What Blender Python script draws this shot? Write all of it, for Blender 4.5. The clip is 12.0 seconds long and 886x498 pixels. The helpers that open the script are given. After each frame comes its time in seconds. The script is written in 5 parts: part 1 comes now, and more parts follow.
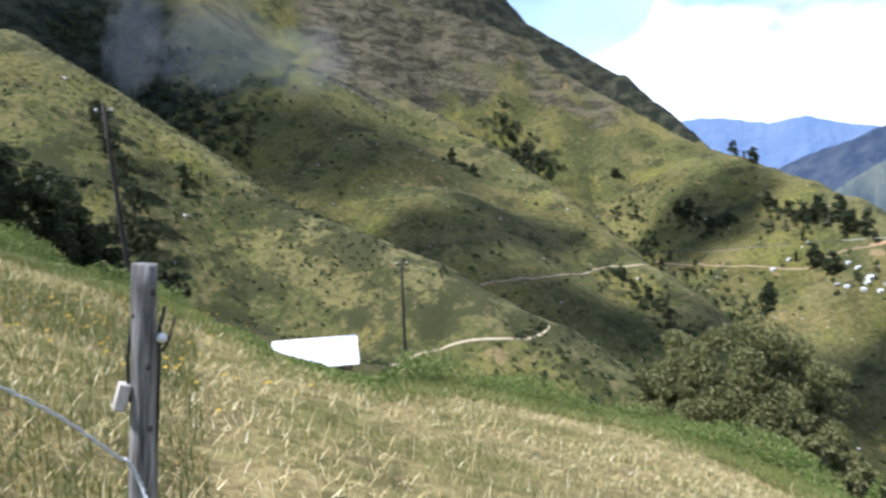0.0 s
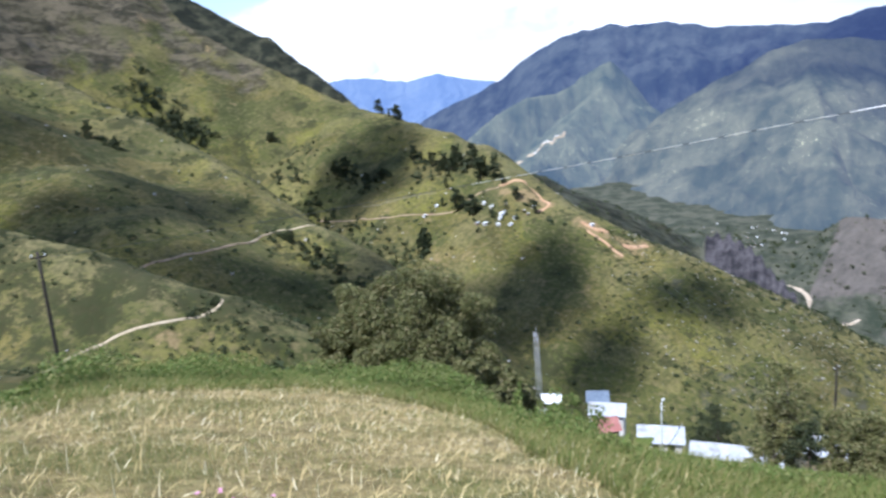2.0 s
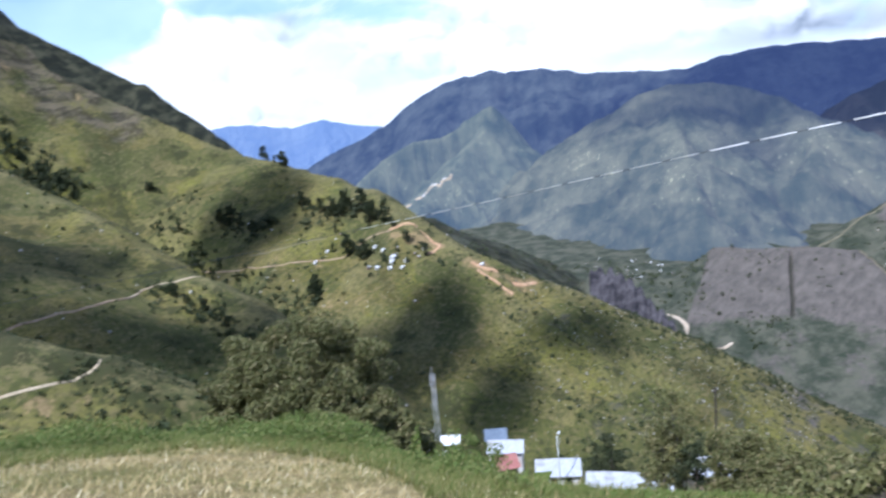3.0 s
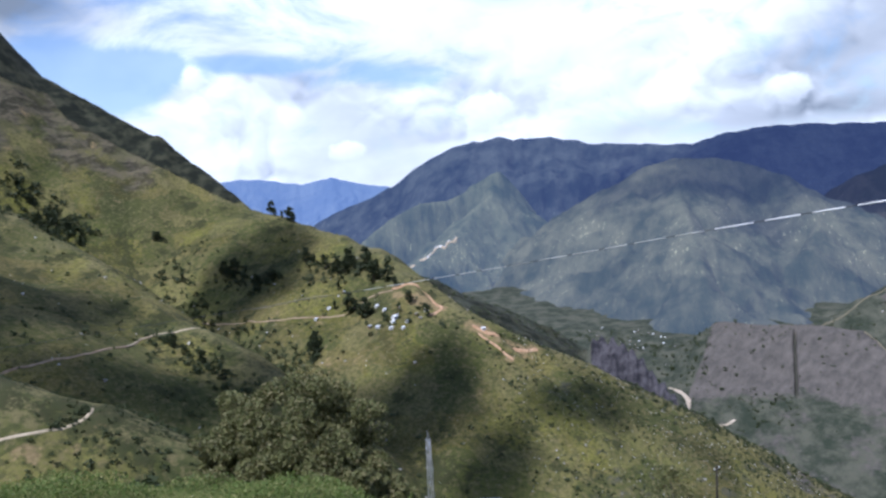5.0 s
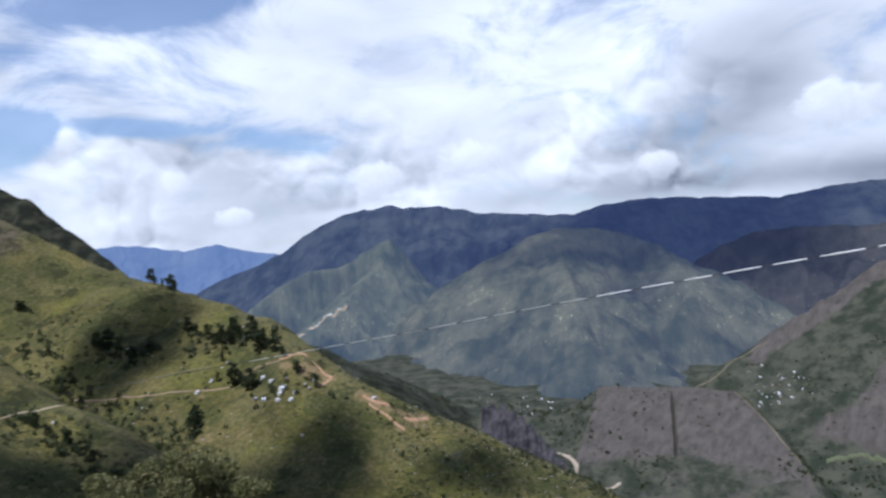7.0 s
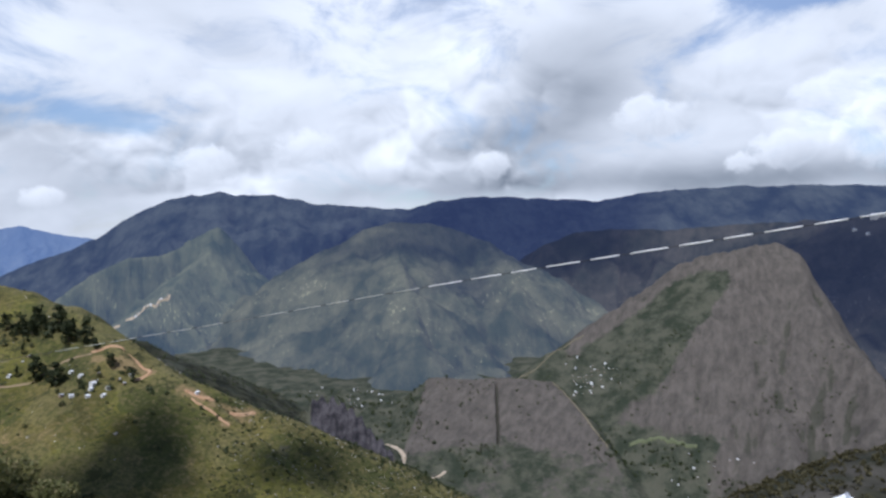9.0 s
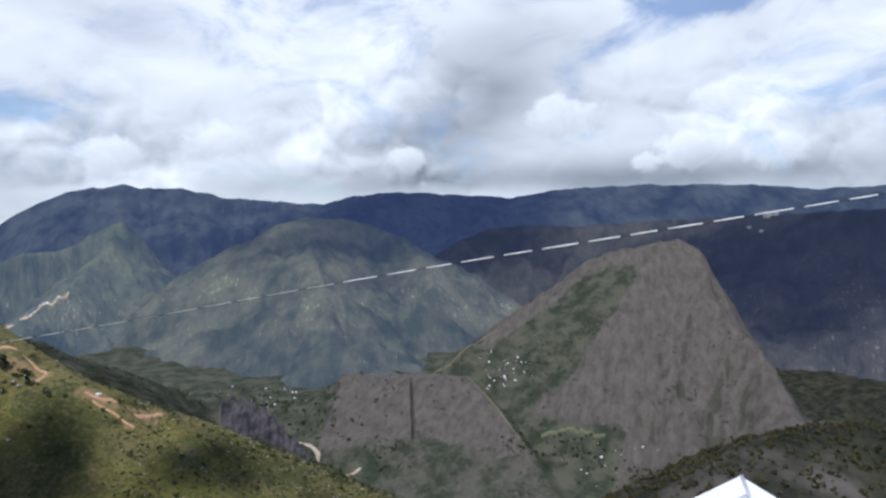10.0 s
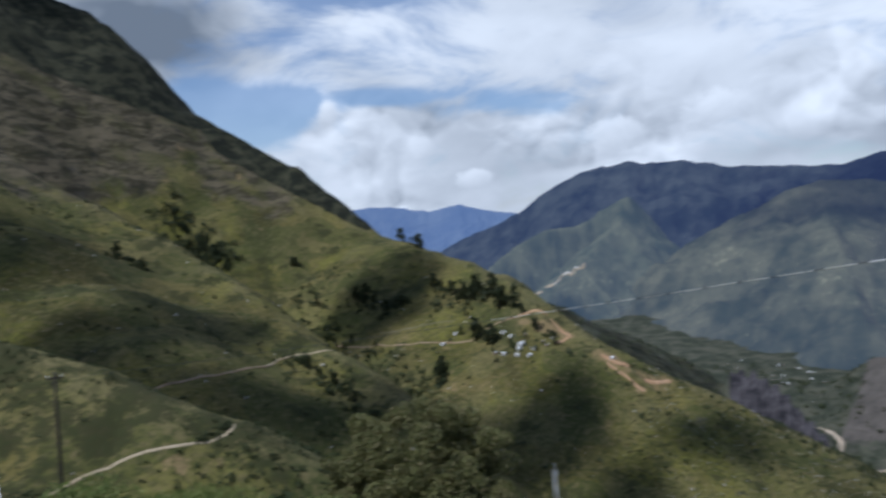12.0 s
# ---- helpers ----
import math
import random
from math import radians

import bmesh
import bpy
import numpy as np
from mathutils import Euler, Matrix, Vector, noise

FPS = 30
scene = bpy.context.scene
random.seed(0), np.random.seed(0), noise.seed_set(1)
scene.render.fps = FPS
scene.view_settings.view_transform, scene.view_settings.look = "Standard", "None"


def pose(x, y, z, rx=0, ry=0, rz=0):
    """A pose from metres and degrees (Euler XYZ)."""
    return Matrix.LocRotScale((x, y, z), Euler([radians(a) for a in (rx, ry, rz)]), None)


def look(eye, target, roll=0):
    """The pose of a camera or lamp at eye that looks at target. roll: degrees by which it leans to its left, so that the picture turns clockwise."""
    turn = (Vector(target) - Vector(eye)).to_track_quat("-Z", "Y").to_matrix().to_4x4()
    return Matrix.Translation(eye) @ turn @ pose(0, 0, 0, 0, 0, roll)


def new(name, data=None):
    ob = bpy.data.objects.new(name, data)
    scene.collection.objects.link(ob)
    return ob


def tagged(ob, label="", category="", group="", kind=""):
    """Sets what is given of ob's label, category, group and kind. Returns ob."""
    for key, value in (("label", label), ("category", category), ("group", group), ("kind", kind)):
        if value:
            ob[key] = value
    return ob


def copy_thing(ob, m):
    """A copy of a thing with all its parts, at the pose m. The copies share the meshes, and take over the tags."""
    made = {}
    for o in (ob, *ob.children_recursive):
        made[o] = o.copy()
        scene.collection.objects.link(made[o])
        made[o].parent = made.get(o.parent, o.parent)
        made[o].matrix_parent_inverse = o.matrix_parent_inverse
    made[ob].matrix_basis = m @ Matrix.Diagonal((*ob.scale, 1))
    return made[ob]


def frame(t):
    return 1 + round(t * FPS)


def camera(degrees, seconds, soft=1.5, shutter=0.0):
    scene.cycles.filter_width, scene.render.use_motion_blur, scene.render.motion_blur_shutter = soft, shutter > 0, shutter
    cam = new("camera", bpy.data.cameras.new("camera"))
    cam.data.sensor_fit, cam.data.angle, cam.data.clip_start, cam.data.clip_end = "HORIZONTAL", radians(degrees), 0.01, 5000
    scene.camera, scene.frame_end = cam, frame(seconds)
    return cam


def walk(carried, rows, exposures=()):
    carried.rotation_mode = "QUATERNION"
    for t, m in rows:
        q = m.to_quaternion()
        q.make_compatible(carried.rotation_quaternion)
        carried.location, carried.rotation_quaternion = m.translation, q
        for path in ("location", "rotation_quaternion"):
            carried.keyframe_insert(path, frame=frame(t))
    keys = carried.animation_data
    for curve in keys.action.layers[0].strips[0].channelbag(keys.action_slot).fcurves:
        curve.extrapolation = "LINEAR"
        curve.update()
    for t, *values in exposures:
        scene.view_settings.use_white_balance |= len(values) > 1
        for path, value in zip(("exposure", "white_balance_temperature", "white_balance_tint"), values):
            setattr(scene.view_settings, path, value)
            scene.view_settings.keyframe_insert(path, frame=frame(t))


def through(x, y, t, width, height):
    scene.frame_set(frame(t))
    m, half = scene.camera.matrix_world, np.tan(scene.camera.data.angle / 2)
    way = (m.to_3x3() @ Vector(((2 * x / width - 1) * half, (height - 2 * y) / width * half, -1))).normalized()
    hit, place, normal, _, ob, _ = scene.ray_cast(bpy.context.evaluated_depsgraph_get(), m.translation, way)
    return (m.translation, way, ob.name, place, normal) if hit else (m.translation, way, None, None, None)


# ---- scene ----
from math import sin, cos, tan, pi, hypot

# ------------------------------------------------------------ camera and walk
cam = camera(62.59, 12.0, soft=2.6, shutter=0.4)
# seconds, place in metres, turn in degrees
PATH = [
    (0.0, 0.00, 0, 1.60, 81.45, 2.88, -0.00),
    (0.5, 0.04, 0, 1.58, 80.28, 3.56, -5.37),
    (1.0, 0.09, 0, 1.58, 81.95, 2.44, -9.83),
    (1.5, 0.13, 0, 1.58, 80.15, 2.84, -16.75),
    (2.0, 0.19, 0, 1.58, 76.81, 5.00, -26.59),
    (2.5, 0.22, 0, 1.58, 78.46, 5.90, -30.09),
    (3.0, 0.22, 0, 1.58, 79.41, 5.62, -35.42),
    (3.2, 0.22, 0, 1.58, 80.24, 5.74, -37.39),
    (4.8, 0.22, 0, 1.66, 83.77, 3.50, -35.69),
    (5.0, 0.22, 0, 1.66, 84.32, 3.15, -34.80),
    (5.5, 0.22, 0, 1.66, 85.15, 2.72, -33.59),
    (6.0, 0.22, 0, 1.67, 87.25, 1.95, -34.03),
    (6.5, 0.22, 0, 1.67, 88.14, 2.50, -38.20),
    (7.0, 0.22, 0, 1.67, 89.19, 2.76, -43.39),
    (7.5, 0.22, 0, 1.67, 89.76, 2.69, -47.74),
    (7.7, 0.22, 0, 1.67, 89.90, 2.38, -49.65),
    (9.3, 0.22, 0, 1.58, 87.50, 0.24, -57.65),
    (9.5, 0.22, 0, 1.58, 86.96, -0.06, -58.87),
    (10.0, 0.22, 0, 1.58, 87.86, 0.33, -62.90),
    (10.5, 0.22, 0, 1.58, 88.56, -0.18, -62.74),
    (11.0, 0.22, 0, 1.64, 88.48, 0.89, -52.64),
    (11.5, 0.22, 0, 1.71, 87.61, 2.21, -38.14),
    (12.0, 0.22, 0, 1.77, 86.97, 3.71, -24.89),
]
walk(cam, [(r[0], pose(*r[1:])) for r in PATH], exposures=[(0.0, 0.84, 5550, 13), (1.5, 0.80, 5450, 14), (3.0, 0.60, 5200, 16), (5.0, 0.20, 5250, 18), (6.5, -0.10, 5350, 17), (7.5, -0.20, 5500, 16),
                                                           (9.5, -0.24, 5600, 15), (10.5, -0.21, 5600, 14), (12.0, -0.46, 5400, 13)])

# ------------------------------------------------------------ world and sun
SUN_BEARING, SUN_HEIGHT = -104.0, 56.0
sun_way = Vector((sin(radians(SUN_BEARING)) * cos(radians(SUN_HEIGHT)),
                  cos(radians(SUN_BEARING)) * cos(radians(SUN_HEIGHT)), sin(radians(SUN_HEIGHT))))


class Nodes:
    """A short way to write node trees."""

    def __init__(self, tree):
        self.tree = tree
        tree.nodes.clear()

    def add(self, kind, **settings):
        node = self.tree.nodes.new(kind)
        for key, value in settings.items():
            if key == "ins":
                for slot, v in value.items():
                    self.plug(v, node.inputs[slot])
            else:
                setattr(node, key, value)
        return node

    def plug(self, value, socket):
        if isinstance(value, bpy.types.NodeSocket):
            self.tree.links.new(value, socket)
        else:
            socket.default_value = value

    def math(self, op, a, b=0.0, c=0.0, clamp=False):
        return self.add("ShaderNodeMath", operation=op, use_clamp=clamp, ins={0: a, 1: b, 2: c}).outputs[0]

    def vec(self, op, a, b=(0, 0, 0)):
        node = self.add("ShaderNodeVectorMath", operation=op, ins={0: a, 1: b})
        return node.outputs["Value" if op in ("DOT_PRODUCT", "LENGTH") else "Vector"]

    def scaled(self, v, k):
        node = self.add("ShaderNodeVectorMath", operation="SCALE", ins={0: v})
        self.plug(k, node.inputs["Scale"])
        return node.outputs["Vector"]

    def noise(self, vector, scale, detail=4.0, rough=0.55, warp=0.0):
        return self.add("ShaderNodeTexNoise", ins={"Vector": vector, "Scale": scale, "Detail": detail,
                                                   "Roughness": rough, "Distortion": warp}).outputs["Fac"]

    def step(self, value, lo, hi, smooth=True):
        node = self.add("ShaderNodeMapRange", ins={0: value, 1: lo, 2: hi, 3: 0.0, 4: 1.0})
        node.interpolation_type = "SMOOTHSTEP" if smooth else "LINEAR"
        node.clamp = True
        return node.outputs[0]

    def mix(self, fac, a, b):
        node = self.add("ShaderNodeMix", data_type="RGBA")
        self.plug(fac, node.inputs[0])
        self.plug(a if isinstance(a, bpy.types.NodeSocket) else (*a, 1), node.inputs[6])
        self.plug(b if isinstance(b, bpy.types.NodeSocket) else (*b, 1), node.inputs[7])
        return node.outputs[2]


def make_sky():
    world = bpy.data.worlds.new("sky")
    scene.world = world
    world.use_nodes = True
    n = Nodes(world.node_tree)
    way = n.add("ShaderNodeTexCoord").outputs["Generated"]
    air = n.add("ShaderNodeTexSky", sky_type="NISHITA", sun_disc=False, sun_elevation=radians(SUN_HEIGHT),
                sun_rotation=radians(SUN_BEARING), altitude=0.0, air_density=1.0, dust_density=0.3, ozone_density=4.5)
    x, y, z = (n.add("ShaderNodeSeparateXYZ", ins={0: way}).outputs[i] for i in range(3))
    bearing = n.math("MULTIPLY", n.math("ARCTAN2", x, y), 180 / pi)
    rise = n.math("MULTIPLY", n.math("ARCSINE", z), 180 / pi)

    def oval(b, e, w, h):
        """How far out of an oval of sky round a bearing and a rise, of that half width and height in degrees: sideways, upwards."""
        return n.math("DIVIDE", n.math("SUBTRACT", bearing, b), w), n.math("DIVIDE", n.math("SUBTRACT", rise, e), h)

    def square(u, v):
        return n.math("ADD", n.math("MULTIPLY", u, u), n.math("MULTIPLY", v, v))

    def lump(*where):
        return n.math("EXPONENT", n.math("MULTIPLY", square(*oval(*where)), -1.0))

    level = n.vec("MULTIPLY", way, (1, 1, 2.0))
    torn = n.noise(level, 6.5, 8.0, 0.60, 0.5)
    ragged = n.math("SUBTRACT", torn, 0.5)
    broad = n.math("SUBTRACT", n.noise(level, 3.0, 3.0, 0.5, 0.3), 0.5)
    curl = n.math("SUBTRACT", n.noise(way, 20.0, 8.0, 0.62, 0.4), 0.5)

    # where the cover opens and where heaps stand in the gaps: bearing, rise, half width, half height, push
    body = n.math("MULTIPLY_ADD", ragged, 1.5, 0.34)
    for b, e, w, h, push in ((6.5, 9.3, 5, 1.9, -0.62), (11, 8.0, 5, 1.7, -0.62), (9.5, 6.6, 4.5, 1.4, -0.5), (16.5, 9.0, 6, 1.0, -0.34), (22, 8.9, 6, 0.8, -0.36), (30, 8.1, 5, 0.8, -0.32),
                             (14, 13.6, 4, 1.0, -0.36), (19, 16.6, 5, 1.4, -0.5), (25, 18.2, 5, 1.2, -0.55), (82, 15.4, 3.5, 0.9, -0.5), (16.4, 8.2, 0.7, 1.1, 0.5), (15.2, 6.0, 1.3, 0.9, 0.3), (13.4, 8.9, 1.6, 0.5, 0.22), (8.0, 7.0, 1.5, 0.5, 0.2), (26, 8.4, 2.0, 0.4, 0.2),
                             (4, 13.5, 5, 2.5, 0.3), (-110, 60, 130, 45, -0.85), (60, 85, 160, 40, -0.75), (170, 45, 70, 40, -0.6)):
        body = n.math("MULTIPLY_ADD", lump(b, e, w, h), push, body)
    haze = n.math("MULTIPLY_ADD", n.step(rise, 40.0, 6.0), 0.20, 0.04)
    cover = n.math("MULTIPLY_ADD", n.step(body, -0.20, 0.26), n.math("SUBTRACT", 1.0, haze), haze)

    def bulges(shift):
        """Rounded heads of cumulus, crowded at four sizes, the large ones deepest."""
        v = n.vec("MULTIPLY", n.vec("ADD", way, shift), (1, 1, 1.5))
        drift = n.add("ShaderNodeTexNoise", ins={"Vector": way, "Scale": 9.0, "Detail": 3.0, "Roughness": 0.5}).outputs["Color"]
        v = n.vec("ADD", v, n.scaled(n.vec("SUBTRACT", drift, (0.5, 0.5, 0.5)), 0.11))
        total = 0.0
        for size, weight in ((5.0, 2.4), (12.0, 0.8), (27.0, 0.30), (62.0, 0.09)):
            d = n.add("ShaderNodeTexVoronoi", feature="F1", ins={"Vector": v, "Scale": size}).outputs["Distance"]
            total = n.math("MULTIPLY_ADD", n.math("MULTIPLY", d, d), -weight, total)
        return total

    # light and dark sides of the clouds
    crisp = n.math("SUBTRACT", bulges((0.0, 0.0, 0.0)), bulges((-0.006, 0.007, 0.014)))
    heaped = n.math("MULTIPLY", n.math("MULTIPLY_ADD", n.step(n.noise(level, 4.2, 4.0, 0.5, 0.4), 0.46, 0.60), 0.85, 0.15), n.math("MULTIPLY_ADD", n.step(rise, 14.0, 4.0), 0.55, 0.35))
    lit = n.math("ADD", n.math("MULTIPLY_ADD", crisp, heaped, 0.71),
                 n.math("ADD", n.math("MULTIPLY", broad, -1.5), n.math("MULTIPLY", ragged, 0.35)))
    for b, e, w, h, push in ((48, 11, 8, 5, 0.25), (86, 7.5, 6, 4, 0.22), (24, 4, 12, 3, 0.10), (24, 12.5, 9, 2.2, 0.12), (3, 14, 8, 3.2, -0.95), (66, 10.5, 5, 4.0, -0.62), (60, 6, 7, 2.5, -0.42),
                             (57, 3.3, 10, 1.2, -0.22), (74, 3.3, 15, 1.5, -0.66), (40, 5.4, 5, 1.6, -0.16), (92, 3.4, 10, 1.1, -0.2), (73, 13.5, 5, 2, -0.2), (34, 3.6, 5, 1.2, -0.12), (28, 4.5, 15, 4.5, -0.20), (42, 8, 9, 2.0, -0.14), (63, 6.5, 6, 3.5, -0.22), (56, 2.6, 8, 1.0, -0.15)):
        lit = n.math("MULTIPLY_ADD", lump(b, e, w, h), push, lit)
    # single heads that stand out
    for b, e, w, h in ((60.3, 4.9, 1.3, 1.1), (38.2, 4.9, 2.4, 1.3), (27.5, 2.3, 1.5, 0.8), (87.6, 4.9, 2.2, 1.3), (81.0, 5.1, 2.3, 1.3), (78.3, 4.4, 1.3, 0.9), 
                       (45.6, 6.3, 2.6, 1.4), (72.5, 8.0, 2.8, 1.6), (84.0, 8.6, 2.6, 1.5), (16.4, 8.2, 0.7, 1.0)):
        u, v = oval(b, e, w, h)
        inside = n.step(n.math("MULTIPLY_ADD", curl, 4.4, square(u, v)), 1.35, 0.45)
        shade = n.math("MULTIPLY_ADD", v, 0.36, n.math("MULTIPLY_ADD", u, -0.10, n.math("MULTIPLY_ADD", curl, 0.9, 0.82)))
        lit = n.math("ADD", lit, n.math("MULTIPLY", n.math("MULTIPLY", inside, 0.68), n.math("SUBTRACT", shade, lit)))
    colour = n.mix(n.step(lit, -0.20, 1.10, False), (0.24, 0.275, 0.31), (1.22, 1.24, 1.21))
    blue = n.add("ShaderNodeBackground", ins={"Color": air.outputs[0], "Strength": 0.12})
    cloud = n.add("ShaderNodeBackground", ins={"Color": colour, "Strength": 1.0})
    both = n.add("ShaderNodeMixShader", ins={0: cover, 1: blue.outputs[0], 2: cloud.outputs[0]})
    n.add("ShaderNodeOutputWorld", ins={0: both.outputs[0]})


make_sky()
sun_data = bpy.data.lights.new("sun", "SUN")
sun_data.energy, sun_data.angle, sun_data.color = 5.0, radians(0.53), (1.0, 0.95, 0.86)
sun = new("sun", sun_data)
sun.matrix_world = look(sun_way * 900, (0, 0, 0))

# ------------------------------------------------------------ the lie of the land
EYE = 1.6


def at(bearing, rise, away):
    """The place seen from the walk's start at a bearing and a rise in degrees, so many metres away over the ground."""
    b = np.radians(bearing)
    return (away * np.sin(b), away * np.cos(b), EYE + away * np.tan(np.radians(rise)))


def lattice(ix, iy, seed):
    h = (ix * 374761393 + iy * 668265263 + seed * 974634777) & 0xFFFFFFFF
    h = ((h ^ (h >> 13)) * 1274126177) & 0xFFFFFFFF
    return ((h ^ (h >> 16)) & 0xFFFFFF) / float(0xFFFFFF)


def rough(x, y, size, octaves=5, seed=0, gain=0.5):
    """Fractal noise about 0, features of that size in metres, vectorised."""
    total, amp, norm = 0.0, 1.0, 0.0
    for o in range(octaves):
        u, v = x / size + 17.3 * o, y / size - 9.1 * o
        iu, iv = np.floor(u).astype(np.int64), np.floor(v).astype(np.int64)
        fu, fv = u - iu, v - iv
        fu, fv = fu * fu * (3 - 2 * fu), fv * fv * (3 - 2 * fv)
        a = lattice(iu, iv, seed + o) * (1 - fu) + lattice(iu + 1, iv, seed + o) * fu
        b = lattice(iu, iv + 1, seed + o) * (1 - fu) + lattice(iu + 1, iv + 1, seed + o) * fu
        total, norm = total + amp * ((a * (1 - fv) + b * fv) - 0.5), norm + amp
        amp, size = amp * gain, size * 0.5
    return total / norm * 2


def blend_max(a, b, k):
    return np.maximum(a, b) + np.maximum(k - np.abs(a - b), 0) ** 2 / (4 * k)


def ramp(v, lo, hi):
    v = np.clip((v - lo) / (hi - lo), 0, 1)
    return v * v * (3 - 2 * v)


def ridge(x, y, crest, fall, width=10.0, beyond=None):
    """The height of a ridge along a crest line (bearing, rise, distance) whose sides fall by so much a metre; beyond: the far side."""
    best = np.full_like(x, -9e3)
    line = [at(*p) for p in crest]
    for (ax, ay, az), (bx, by, bz) in zip(line, line[1:]):
        dx, dy = bx - ax, by - ay
        t = np.clip(((x - ax) * dx + (y - ay) * dy) / (dx * dx + dy * dy), 0, 1)
        d = np.hypot(x - ax - t * dx, y - ay - t * dy)
        slope = fall if beyond is None else np.where(dx * (y - ay) - dy * (x - ax) > 0, beyond, fall)
        best = np.maximum(best, az + t * (bz - az) - slope * (np.sqrt(d * d + width * width) - width))
    return best


# crest lines: bearing, rise, distance
MAIN_PEAK = [(-60, 32, 1500), (-30, 27, 1450), (-8, 19, 1400), (-2.3, 16.1, 1380), (-0.1, 15.4, 1372), (0.95, 14.6, 1368), (1.75, 13.1, 1362), (3.3, 11.7, 1352), (4.5, 10.2, 1345)]
MAIN_CREST = [(4.5, 10.2, 1345), (6.6, 8.4, 1310), (9.7, 6.4, 1270), (13.6, 4.0, 1200), (15.7, 2.2, 1160), (20, -1.6, 1050)]
VILLAGE_SPUR = [(20, -1.6, 1050), (25.3, -3.7, 940), (28.8, -5.3, 850), (31.2, -7.4, 780), (34.5, -9.8, 735), (41.8, -13.6, 715), (47, -16.1, 715),
                (52.3, -19.1, 720), (56.4, -21.3, 730), (63, -24.5, 750)]
NEAR_SPUR = [(-62, 22, 700), (-42, 15, 610), (-30.1, 8.7, 520), (-20.3, 1.3, 450), (-11.8, -4.7, 390), (-2.0, -9.3, 335), (2.4, -12.2, 312), (7.7, -14.7, 300), (10.8, -16.9, 292), (14.5, -19.5, 285)]
BROAD_SPUR = [(-14, 11.0, 1180), (-9, 7.4, 1080), (-5.6, 4.7, 1000), (-1.0, 2.3, 920), (3.0, -0.4, 840), (6.2, -2.9, 775), (8.8, -4.8, 725), (11.5, -7.4, 675), (14.3, -9.8, 630), (15.5, -10.4, 612), (17.7, -12.1, 585), (20.0, -14.0, 560), (22.5, -16.6, 530)]
SWELL = [(-20, 12.5, 1080), (-13, 6.5, 900), (-7, 1.0, 760), (-2.5, -3.4, 660), (1.5, -7.0, 585)]
SHOULDER = [(87, -17.6, 115), (89, -15.2, 135), (92, -14.2, 150), (110, -11, 170), (140, -5, 190)]
PYRAMID = [(60, -12.5, 1700), (62.3, -11.2, 1740), (66.7, -8.3, 1830), (71.4, -5.1, 1930), (74.7, -2.9, 1990), (77.3, -1.8, 2010), (80.7, -1.5, 2060),
           (81.8, -2.2, 2040), (83.4, -5.8, 1850), (86.4, -9.6, 1680), (88.2, -12.5, 1540), (89.6, -14.5, 1440)]
PYRAMID_FRONT = [(74.7, -2.9, 1990), (75.2, -3.9, 1930), (76.8, -6.3, 1830), (78.5, -9.2, 1710), (80.3, -12.8, 1570), (81.6, -16.5, 1420)]
BEHIND_SPUR = [(26, -5.2, 1250), (30, -6.6, 1310), (33.5, -7.9, 1360), (38, -10.2, 1410), (42, -12.0, 1420), (45, -13.7, 1400)]
CLIFF = [(46.2, -13.0, 1345), (47.4, -13.2, 1330), (49.2, -14.2, 1310), (50.6, -15.6, 1290), (51.6, -17.2, 1260)]


def field_edge(b):
    """How far the stubble field reaches, by bearing."""
    return np.interp(b, [-180, -60, -32, -22, -14, -7, 0, 13, 20, 26, 32, 42, 52, 70, 100, 180], [40, 40, 34, 25, 16.0, 14.8, 21, 26, 24, 20, 14, 10.5, 9.8, 10, 14, 40])


